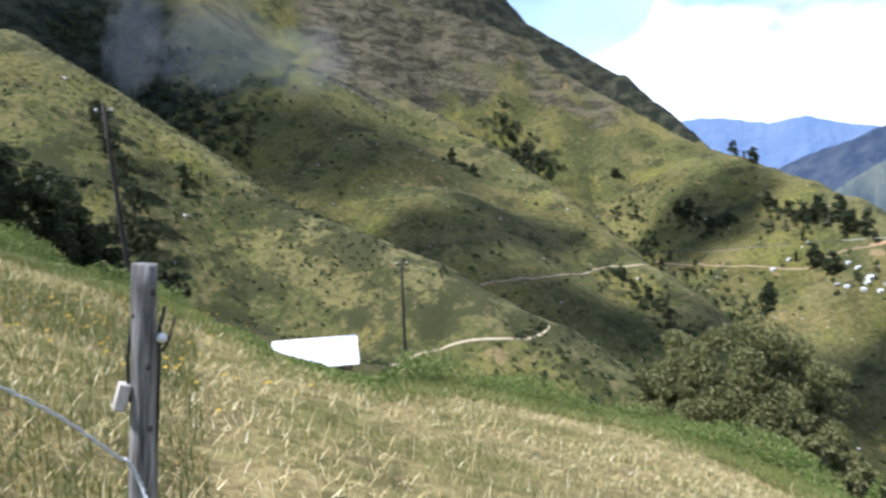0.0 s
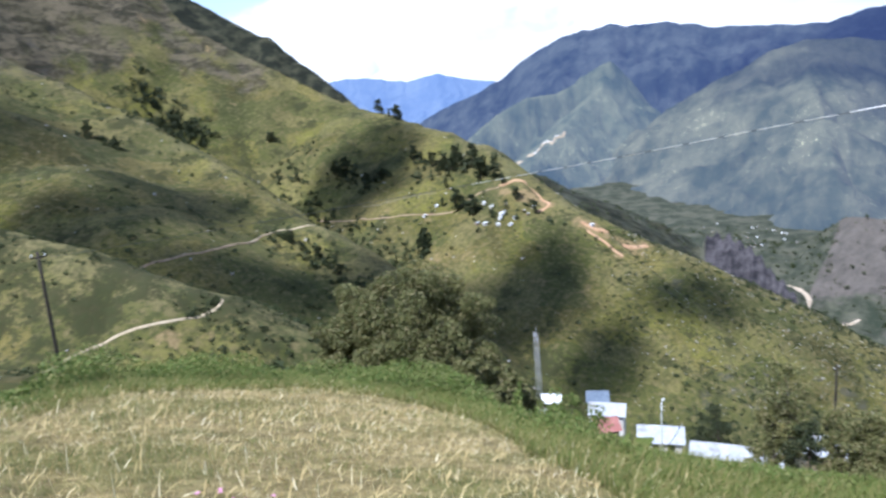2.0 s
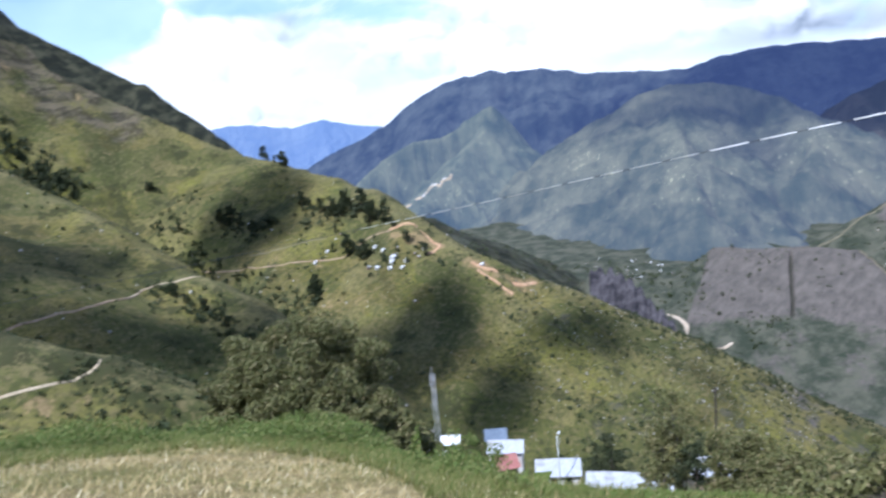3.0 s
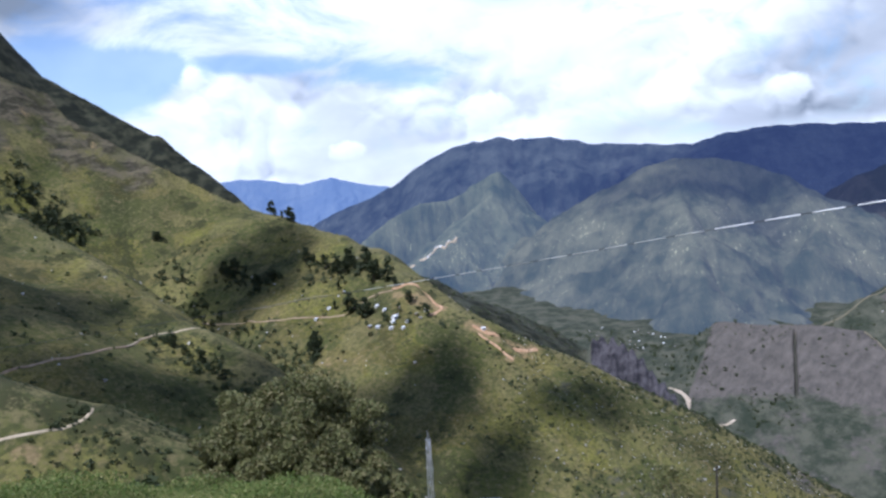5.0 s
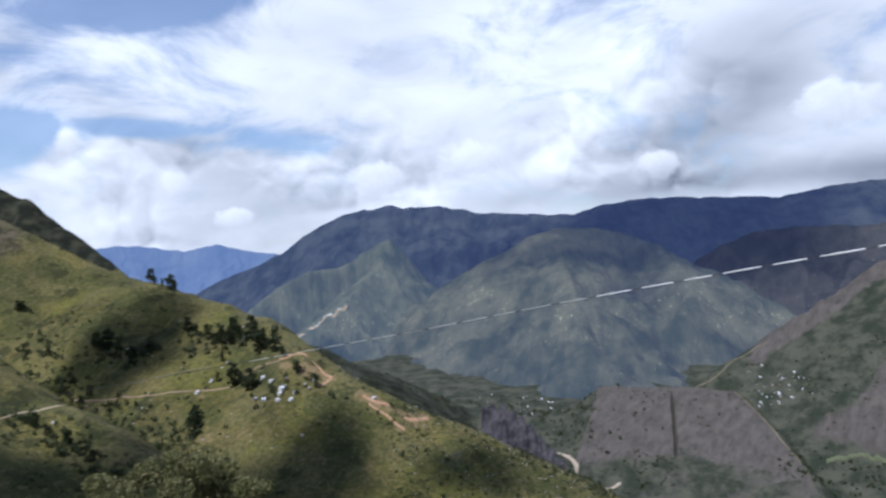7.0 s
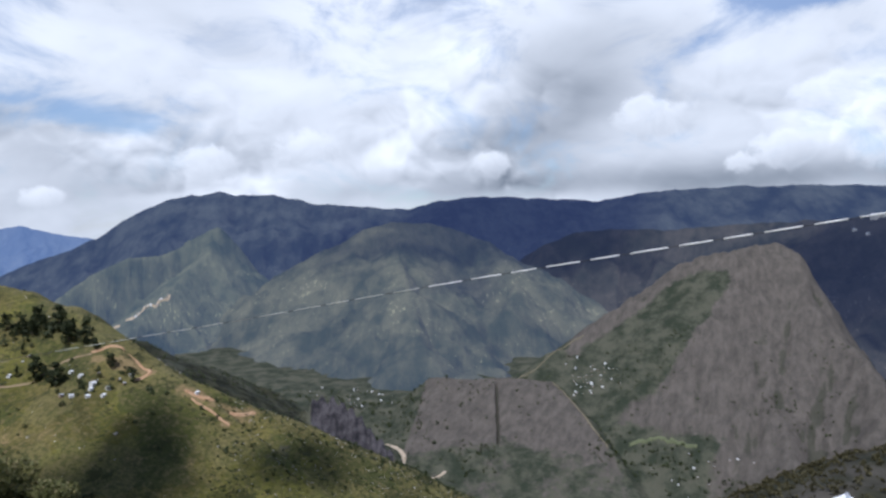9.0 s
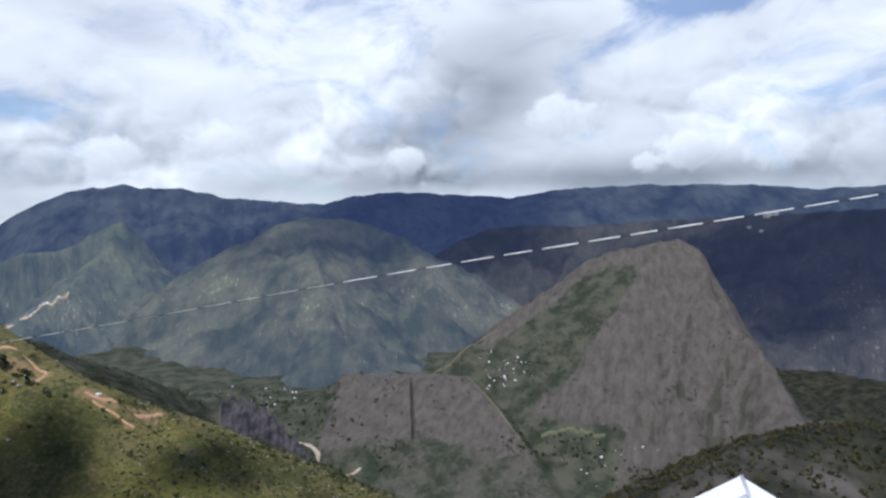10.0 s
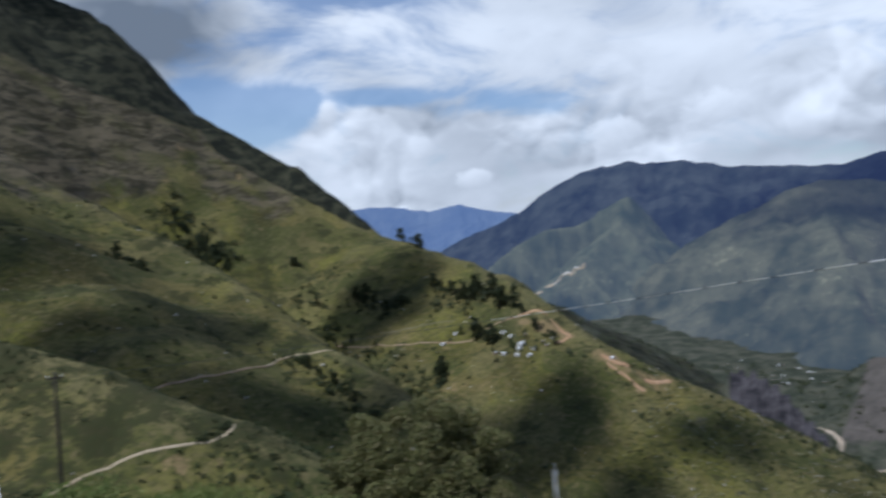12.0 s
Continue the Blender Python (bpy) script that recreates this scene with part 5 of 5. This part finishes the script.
for i, (b, r, h, w) in enumerate(((64.5, 13, 1.0, 2.2), (62.0, 14, 0.85, 2.0), (66.8, 12.5, 1.1, 2.4), (59.3, 15, 0.7, 1.8), (69.0, 12.5, 1.0, 2.2), (35.2, 17, 1.3, 1.8), (36.9, 17.5, 1.0, 1.4), (38.5, 17, 0.9, 1.2))):
    plant(b, r, "bush", h, w, 80 + i, 3000, 0.055, "leaf_tree" if b > 60 else "leaf_weed", "leafy yellow-green bush at the field edge", "bushes at the field edge", lumps=14, bare=0.05)
for i, (b, r, rise, w) in enumerate(((33.6, 25, -25.6, 1.6), (34.6, 24, -24.9, 2.0), (35.7, 24, -24.7, 2.1), (36.7, 23, -25.8, 1.7), (38.4, 21, -27.6, 1.6), (39.8, 20, -28.0, 1.5), (41.2, 19, -28.6, 1.5), (42.6, 18, -29.0, 1.4), (44.2, 18, -29.3, 1.2))):
    plant(b, r, "bush", min(3.2, max(0.7, reach_up(b, r, rise))), w, 95 + i, 3600, 0.05, "leaf_weed", "green bush above the zinc-roofed houses", "bushes by the lower houses", lumps=12, bare=0.05)
for i, (b, r, h, w) in enumerate(((-30.5, 58, 9.5, 8.0), (-33.5, 56, 10.0, 8.0), (-27.6, 62, 6.5, 6.0), (-36.5, 54, 9.0, 8.0), (-29.0, 60, 8.0, 6.5), (-25.9, 64, 5.0, 5.0))):
    plant(b, r, "tree", h, w, 40 + i, 9000, 0.17, "leaf_dark", "dense dark green tree above the meadow", "dark trees above the meadow", lumps=18, bare=0.08)
for i, (b, r, h, w) in enumerate(((-24.9, 428, 17, 9), (-24.3, 408, 19, 10), (-23.7, 388, 20, 12), (-23.2, 368, 20, 12), (-22.6, 350, 18, 11), (-24.2, 352, 17, 10), (-23.0, 330, 17, 12), (-22.0, 312, 15, 10), (-21.9, 60, 4.6, 3.4))):
    plant(b, r, "tree", h, w, 50 + i, 3500, 0.45 if r > 100 else 0.17, "leaf_dark", "tall dark tree on the grassy hillside", "dark trees above the meadow", lumps=18, bare=0.1)

far_kinds = [build_tree("eucalyptus_tree", (0, 0, -600), 13, 8.5, 70 + i, 1800, 0.62, "leaf_dark", "dark distant tree on the mountain slope", "trees on the mountain", lumps=14, bare=0.15, slender=i == 3) for i in range(4)]
used = set()
FAR_TREES = [(23.7, 866), (24.3, 855), (25.2, 830), (25.8, 810), (26.2, 806), (26.7, 800), (27.0, 815), (27.4, 803), (28.3, 798), (28.7, 790), (29.1, 779), (25.7, 752), (26.8, 739), (24.0, 703), (23.8, 692), (22.2, 1000), (22.8, 990), (21.7, 1010), (21.4, 1018), (23.0, 985),
             (18.4, 905), (18.0, 900), (17.6, 910), (20.6, 860), (21.1, 856), (19.9, 870), (14.6, 935), (15.2, 880), (12.9, 1023), (13.7, 1020), (13.2, 1024), (7.7, 1038), (7.2, 1046), (6.7, 1054), (6.2, 1062), (5.7, 1070), (5.2, 1080), (4.6, 1092), (8.2, 1030),
             (1.3, 765), (0.7, 775), (2.3, 748), (-19.7, 404), (-19.6, 396), (29.9, 760), (30.6, 748), (31.6, 720), (33.0, 700), (28.0, 715), (15.6, 850), (16.4, 835), (17.4, 800), (13.6, 582), (14.3, 572), (15.5, 560), (16.3, 548), (17.0, 538), (27.6, 728), (28.9, 768), (26.1, 775)]
for i, (b, r) in enumerate(FAR_TREES):
    k = i % 4
    x, y = on_plan(b, r)
    size = (0.75 + 0.55 * rng.random()) * (0.5 if 13.4 < b < 17.5 else 0.75 if b < 17 else 1.1 if 23 < b < 29.5 and r > 735 else 1.0)
    m = pose(x, y, ground_z(x, y), 0, 0, rng.uniform(0, 360)) @ Matrix.Scale(size, 4)
    if k not in used:
        used.add(k)
        far_kinds[k].matrix_basis = m
    else:
        copy_thing(far_kinds[k], m)


# ------------------------------------------------------------ undergrowth


def stuff(name, verts, faces, mat, label, category):
    ob = link_mesh(name, verts, faces, False)
    ob.data.materials.append(M[mat])
    return tagged(ob, label, category, kind="stuff")


def scatter(rng, count, b_range, r_range, power=0.5):
    b = rng.uniform(*b_range, count)
    r = r_range[0] + (r_range[1] - r_range[0]) * rng.random(count) ** power
    return b, r, r * np.sin(np.radians(b)), r * np.cos(np.radians(b))


def shrubs(name, count, b_range, r_range, seed, low, high, mat, label, thresh=0.0, patch=90):
    """Small leafy shrubs over a hillside, thicker in hollows."""
    rng = np.random.default_rng(seed)
    b, r, x, y = scatter(rng, count, b_range, r_range)
    keep = rough(x, y, patch, 4, seed) + 0.35 * rng.normal(size=count) > thresh
    x, y, r = x[keep], y[keep], r[keep]
    z = height(x, y)
    tall = (low + (high - low) * rng.random(len(x)) ** 2)
    per = 16
    d = rng.normal(size=(len(x), per, 3))
    d /= np.linalg.norm(d, axis=2)[:, :, None]
    d *= rng.random((len(x), per, 1)) ** 0.4
    pts = np.stack([x, y, z], -1)[:, None, :] + d * tall[:, None, None] * np.array([0.62, 0.62, 0.5]) + np.array([0, 0, 0.42]) * tall[:, None, None]
    sizes = np.repeat(tall, per) * (0.22 + 0.16 * rng.random(len(x) * per))
    v, f = leaf_quads(pts.reshape(-1, 3), sizes, rng, 0.7)
    return stuff(name, v, f, mat, label, "shrubs")


shrubs("hillside_shrubs", 24000, (-40, 20), (130, 520), 101, 0.35, 1.7, "leaf_shrub", "scattered dark shrubs on the near spurs", 0.22, 60)
shrubs("slope_shrubs", 9000, (-15, 62), (330, 1000), 102, 1.2, 4.2, "leaf_shrub", "scattered dark shrubs on the mountain slope", 0.24, 110)
shrubs("flank_shrubs", 9000, (38, 64), (430, 745), 109, 0.6, 2.2, "leaf_shrub", "small dark shrubs over the stony flank", 0.05, 60)
shrubs("valley_shrubs", 5200, (42, 55), (760, 1900), 103, 1.5, 5.0, "leaf_shrub", "bushes and trees on the valley sides", 0.24, 160)
shrubs("far_spur_shrubs", 3500, (26, 46), (980, 1450), 108, 1.2, 4.5, "leaf_shrub", "dark scrub on the dry spur beyond the village", 0.1, 120)
shrubs("bench_shrubs", 5000, (52.5, 86), (1300, 1760), 107, 1.2, 5.0, "leaf_shrub", "sparse bushes on the slopes across the river", 0.28, 130)
shrubs("creek_thicket", 2600, (10, 34), (80, 330), 104, 1.2, 4.5, "leaf_shrub", "dark thicket down in the creek", -0.05, 60)
shrubs("shoulder_scrub", 4500, (70, 100), (45, 175), 105, 0.3, 1.15, "leaf_dry", "dry dark scrub on the hill shoulder", -0.1, 30)
shrubs("lower_bushes", 700, (22, 40), (40, 92), 106, 0.8, 2.8, "leaf_weed", "green bushes between the lower houses", 0.05, 25)


def weeds(name, count, seed, label, b_range, inner, outer, tall, mat="leaf_weed", leaf=0.05):
    """A leafy strip of weeds along the field's edge."""
    rng = np.random.default_rng(seed)
    b = rng.uniform(*b_range, count)
    r = field_edge(b) + inner + (outer - inner) * rng.random(count)
    x, y = r * np.sin(np.radians(b)), r * np.cos(np.radians(b))
    tall = tall * np.interp(b, [-40, -22, -17, -15, -7, -4, 2, 37, 41, 62], [1.5, 1.4, 0.5, 0.3, 0.45, 0.8, 1, 1, 0.3, 0.3])
    lumpy = np.clip(0.55 + 1.3 * rough(x, y, 3.2, 3, seed), 0.12, 1.4)
    z = height(x, y) + tall * lumpy * rng.random(count) ** 0.8
    v, f = leaf_quads(np.stack([x, y, z], -1), leaf * (0.6 + rng.random(count)) * (0.6 + r / 30), rng, 0.45)
    return stuff(name, v, f, mat, label, "weeds")


weeds("weed_strip", 130000, 111, "lush green weeds along the field edge", (-40, 62), 0.8, 9.0, 1.0, leaf=0.032)
weeds("weed_border", 22000, 112, "low fresh grass bordering the stubble", (-40, 62), -1.5, 3.0, 0.18, leaf=0.035)
weeds("yard_weeds", 5000, 114, "ragged green weeds before the farm house", (-8.5, -1), 1.0, 5.5, 0.9, leaf=0.04)
weeds("edge_bushes", 26000, 113, "leafy bushes below the field edge", (24, 31.5), 2.5, 8.0, 1.35, leaf=0.042)


def blades(name, count, seed, b_range, r_range, tall, wide, mat, label, tilt=0.5, field=True, patch=None, power=0.62, ring=None, bend=0.22, lie=0.0):
    """Grass stalks: thin bent blades of two quads."""
    rng = np.random.default_rng(seed)
    b, r, x, y = scatter(rng, count, b_range, r_range, power)
    if ring:
        r = field_edge(b) + rng.uniform(*ring, count)
        x, y = r * np.sin(np.radians(b)), r * np.cos(np.radians(b))
    inside = r < field_edge(b) - 0.6 + 1.5 * rough(x, y, 4, 3, 61) if field else np.ones(count, bool)
    if patch is not None:
        inside &= rough(x, y, patch[0], 3, seed) + 0.25 * rng.normal(size=count) > patch[1]
    x, y, r, b = x[inside], y[inside], r[inside], b[inside]
    n = len(x)
    root = np.stack([x, y, height(x, y) - 0.01], -1)
    turn = rng.uniform(0, 2 * pi, n)
    lean = np.minimum(lie + np.abs(rng.normal(size=n)) * tilt, 1.5)
    long = tall * (0.4 + 0.9 * rng.random(n)) * (np.interp(b, [-19, -16, -7, -3], [1, 0.3, 0.3, 1]) if ring else 1.0)
    way = np.stack([np.cos(turn) * np.sin(lean), np.sin(turn) * np.sin(lean), np.cos(lean)], -1)
    side = np.stack([-np.sin(turn + 0.6), np.cos(turn + 0.6), np.zeros(n)], -1) * (wide * (0.6 + 0.8 * rng.random(n)) * (0.8 + r / 30))[:, None]
    mid = root + way * (long * 0.55)[:, None]
    tip = root + (way * 0.9 + np.stack([np.cos(turn), np.sin(turn), -0.35 * np.ones(n)], -1) * bend) * long[:, None]
    v = np.stack([root - side, root + side, mid + side * 0.8, mid - side * 0.8, tip + side * 0.25, tip - side * 0.25], 1).reshape(-1, 3)
    i = np.arange(n)[:, None] * 6
    f = np.concatenate([i + np.array([[0, 1, 2, 3]]), i + np.array([[3, 2, 4, 5]])])
    return stuff(name, v, f, mat, label, "grass")


blades("dry_grass", 190000, 121, (-48, 66), (0.9, 30), 0.11, 0.0026, "dry_grass", "short dry ochre grass over the field", 0.75, True, (1.8, -0.16), bend=0.1)
blades("field_grass", 230000, 123, (-48, 66), (0.9, 30), 0.11, 0.0028, "blade", "green grass growing through stubble", 0.7, True, (2.3, -0.06))
blades("broken_straw", 70000, 122, (-48, 66), (1.0, 30), 0.17, 0.0040, "straw", "pale broken straw lying on the field", 0.4, True, (2.6, 0.06), 0.62, None, 0.04, 0.85)
blades("straw_leaves", 22000, 127, (-48, 66), (1.5, 28), 0.18, 0.0068, "straw_pale", "bleached curling leaves among the stubble", 0.5, True, (3.1, 0.10), 0.62, None, 0.10, 0.6)
blades("standing_straw", 3000, 125, (-48, 66), (1.5, 28), 0.30, 0.0055, "straw_pale", "single standing straw stalks", 0.5, True, None, 0.62, None, 0.05)
blades("meadow_grass", 80000, 124, (-60, -20), (1.0, 38), 0.24, 0.005, "meadow", "tall green meadow grass by the fence", 0.45, False, (3.0, -0.08))
blades("border_grass", 90000, 126, (-40, 66), (1, 2), 0.24, 0.0045, "blade", "green grass strip beyond the stubble", 0.5, False, None, 0.62, (-3.5, 5.0))


def flowers(name, spots, seed, count, mat, label, size, tall):
    rng = np.random.default_rng(seed)
    vs, fs = [], []
    for b, r, spread in spots:
        for i in range(count):
            x, y = on_plan(b, r)
            x, y = x + rng.normal() * spread, y + rng.normal() * spread
            z = ground_z(x, y) + tall * (0.7 + 0.5 * rng.random())
            for k in range(5):
                a = 2 * pi * k / 5 + rng.random() * 0.3
                d, e = np.array([cos(a), sin(a), 0.25]), np.array([-sin(a), cos(a), 0.1])
                c = np.array([x, y, z])
                fs.append(np.arange(4) + 4 * len(fs))
                vs.append(np.stack([c, c + (d * 0.6 + e * 0.4) * size, c + d * size, c + (d * 0.6 - e * 0.4) * size]))
    return stuff(name, np.concatenate(vs), np.array(fs), mat, label, "flowers")


flowers("yellow_flowers", [(-27, 14, 1.6), (-24, 17, 1.5), (-31, 13, 1.5), (-28, 10, 1.0), (-20, 19, 1.2), (-34, 15, 2), (-22, 8, 0.8)], 131, 22, "yellow", "small yellow flowers in the meadow", 0.03, 0.45)
flowers("pink_flowers", [(7.6, 5.2, 0.16), (8.8, 5.4, 0.12), (3.8, 4.9, 0.1), (-28, 9, 1.0)], 132, 5, "pink", "small pink flowers in the stubble", 0.022, 0.30)


def boulders(name, count, b_range, r_range, seed, low, high, label):
    """Half-sunk angular stones."""
    rng = np.random.default_rng(seed)
    b, r, x, y = scatter(rng, count, b_range, r_range)
    z = height(x, y)
    cube = np.array([(i, j, k) for i in (-1, 1) for j in (-1, 1) for k in (-1, 1)], float) * np.array([0.5, 0.5, 0.4])
    s = low + (high - low) * rng.random(count) ** 3
    v = np.stack([x, y, z], -1)[:, None, :] + (cube[None] * (0.6 + 0.6 * rng.random((count, 8, 1))) + 0.12 * rng.normal(size=(count, 8, 3))) * s[:, None, None]
    q = np.array([(0, 1, 3, 2), (4, 6, 7, 5), (0, 4, 5, 1), (2, 3, 7, 6), (0, 2, 6, 4), (1, 5, 7, 3)])
    f = (np.arange(count)[:, None, None] * 8 + q[None]).reshape(-1, 4)
    return stuff(name, v.reshape(-1, 3), f, "stone", label, "stones")


boulders("scree_stones", 1500, (40, 62), (440, 735), 142, 0.25, 1.3, "grey scree stones down the spur flank")
boulders("pale_stones", 700, (-35, 62), (150, 900), 141, 0.5, 2.4, "pale stones scattered over the slopes")


# ------------------------------------------------------------ thickets in the gullies, trees of the valley


def thicket(name, line, count, spread, low, high, seed, label, mat="leaf_dark"):
    """A dense dark growth along a line of (bearing, distance) points."""
    rng = np.random.default_rng(seed)
    pts = np.array([on_plan(*p) for p in line])
    t = rng.uniform(0, len(pts) - 1, count)
    i = np.minimum(t.astype(int), len(pts) - 2)
    xy = pts[i] + (pts[i + 1] - pts[i]) * (t - i)[:, None] + rng.normal(size=(count, 2)) * spread
    z = height(xy[:, 0], xy[:, 1])
    tall = low + (high - low) * rng.random(count) ** 1.5
    per = 26
    d = rng.normal(size=(count, per, 3))
    d /= np.linalg.norm(d, axis=2)[:, :, None]
    d *= rng.random((count, per, 1)) ** 0.35
    c = np.stack([xy[:, 0], xy[:, 1], z], -1)[:, None, :] + d * tall[:, None, None] * np.array([0.55, 0.55, 0.5]) + np.array([0, 0, 0.45]) * tall[:, None, None]
    v, f = leaf_quads(c.reshape(-1, 3), np.repeat(tall, per) * (0.16 + 0.12 * rng.random(count * per)), rng, 0.7)
    return stuff(name, v, f, mat, label, "thicket")


thicket("gully_thicket", [(4.3, 1098), (5.4, 1077), (6.4, 1058), (7.4, 1043), (8.2, 1030)], 170, 11, 4, 10, 151, "dark thicket in a gully below the crags")
thicket("gully_thicket", [(0.4, 780), (1.2, 767), (2.4, 747)], 34, 5, 2, 6, 152, "small dark thicket on the grassy spur")
thicket("gully_thicket", [(13.4, 985), (14.4, 940), (15.2, 870), (16.2, 825), (18.5, 765), (20.8, 705), (22.5, 660)], 260, 12, 2.5, 7, 153, "dark growth where two spurs meet", "leaf_shrub")
thicket("gully_thicket", [(17.2, 912), (18.4, 902), (19.8, 868), (21.1, 856)], 46, 11, 4, 9, 154, "belt of dark trees across the slope")
thicket("gully_thicket", [(23.8, 862), (25.0, 836), (26.2, 808), (27.6, 803), (28.8, 790)], 46, 15, 4, 9, 155, "belt of dark trees above the village")
thicket("gully_thicket", [(23.9, 715), (24.1, 698), (23.9, 682)], 36, 4, 3, 7, 156, "dark growth along a ditch")
thicket("gully_thicket", [(12.2, 592), (13.6, 582), (15.5, 560), (17.1, 538), (18.5, 515), (20.0, 490)], 120, 8, 2, 5.5, 164, "dark bushes in a gully below the track", "leaf_shrub")
thicket("gully_thicket", [(5.0, 287), (6.4, 291.5), (7.4, 296)], 40, 1.2, 0.8, 2.0, 165, "dark bushes on the bank above the track", "leaf_shrub")
thicket("gully_thicket", [(11.5, 410), (13.5, 395), (16.0, 390), (19.0, 405), (22.0, 430), (26.0, 445)], 260, 12, 2, 6, 157, "dark thicket along the creek")
thicket("gully_thicket", [(-27, 962), (-23.7, 950), (-21.8, 885), (-20.1, 830), (-18, 765), (-16.2, 724)], 420, 24, 4, 11, 166, "dark wood filling a deep gully")
thicket("gully_thicket", [(2.0, 262), (5.0, 262), (8.0, 268), (10.0, 276)], 60, 7, 1, 3, 158, "bushes below the pale track", "leaf_shrub")
thicket("gully_thicket", [(27.5, 710), (29.0, 705), (30.5, 690), (32.0, 712), (33.2, 706)], 30, 12, 2, 6, 159, "trees between the village houses")
thicket("crest_thicket", [(47, 706), (52.3, 712), (56.4, 722), (60, 736), (63, 744), (66, 752)], 260, 13, 1.5, 4.5, 163, "dark bushes along the spur crest", "leaf_shrub")
thicket("valley_trees", [(43, 1500), (46, 1620), (49, 1720), (52, 1650), (53.5, 1500)], 150, 60, 4, 10, 160, "dark trees on the valley floor", "leaf_shrub")
thicket("valley_trees", [(68.6, 1540), (68.9, 1490), (69.2, 1440), (71, 1470), (73, 1480), (74.5, 1450), (76, 1440), (79, 1400)], 130, 20, 3, 8, 161, "dark trees round the terraced hamlet", "leaf_shrub")
thicket("valley_trees", [(57.2, 1490), (57.4, 1440), (57.9, 1400), (59.5, 1470), (60.2, 1440), (59.7, 1390)], 70, 7, 2, 6, 162, "dark bushes in the clefts of the bench", "leaf_shrub")

for i, (b, r) in enumerate(((33.0, 2668), (33.5, 2664), (33.9, 2700), (34.3, 2690), (34.7, 2690), (35.0, 2724), (35.4, 2742), (34.1, 2720), (32.4, 2730), (31.4, 2790), (30.6, 2830), (33.3, 2640))):
    x, y = on_plan(b, r)
    z = float(town_slope(np.array([x]), np.array([y]))[0])
    ob = copy_thing(bright if i % 2 else proto, pose(x, y, z + 3, 0, 0, 20 + 37 * i) @ Matrix.Scale(1.5 + 0.2 * (i % 3), 4))
    tagged(ob, "pale house of a far mountain town", group="far town houses")
for b, r, size in ((86.9, 3150, 5.5), (87.4, 3140, 4.0), (85.7, 3120, 2.6), (86.5, 3060, 2.4)):
    x, y = on_plan(b, r)
    z = float(spur_height(*SPURS[2][1:])(np.array([x]), np.array([y]))[0])
    ob = copy_thing(bright, pose(x, y, z + 1.0 * size, 0, 0, 40) @ Matrix.Scale(size, 4))
    tagged(ob, "lone pale building on a far ridge", group="far buildings")
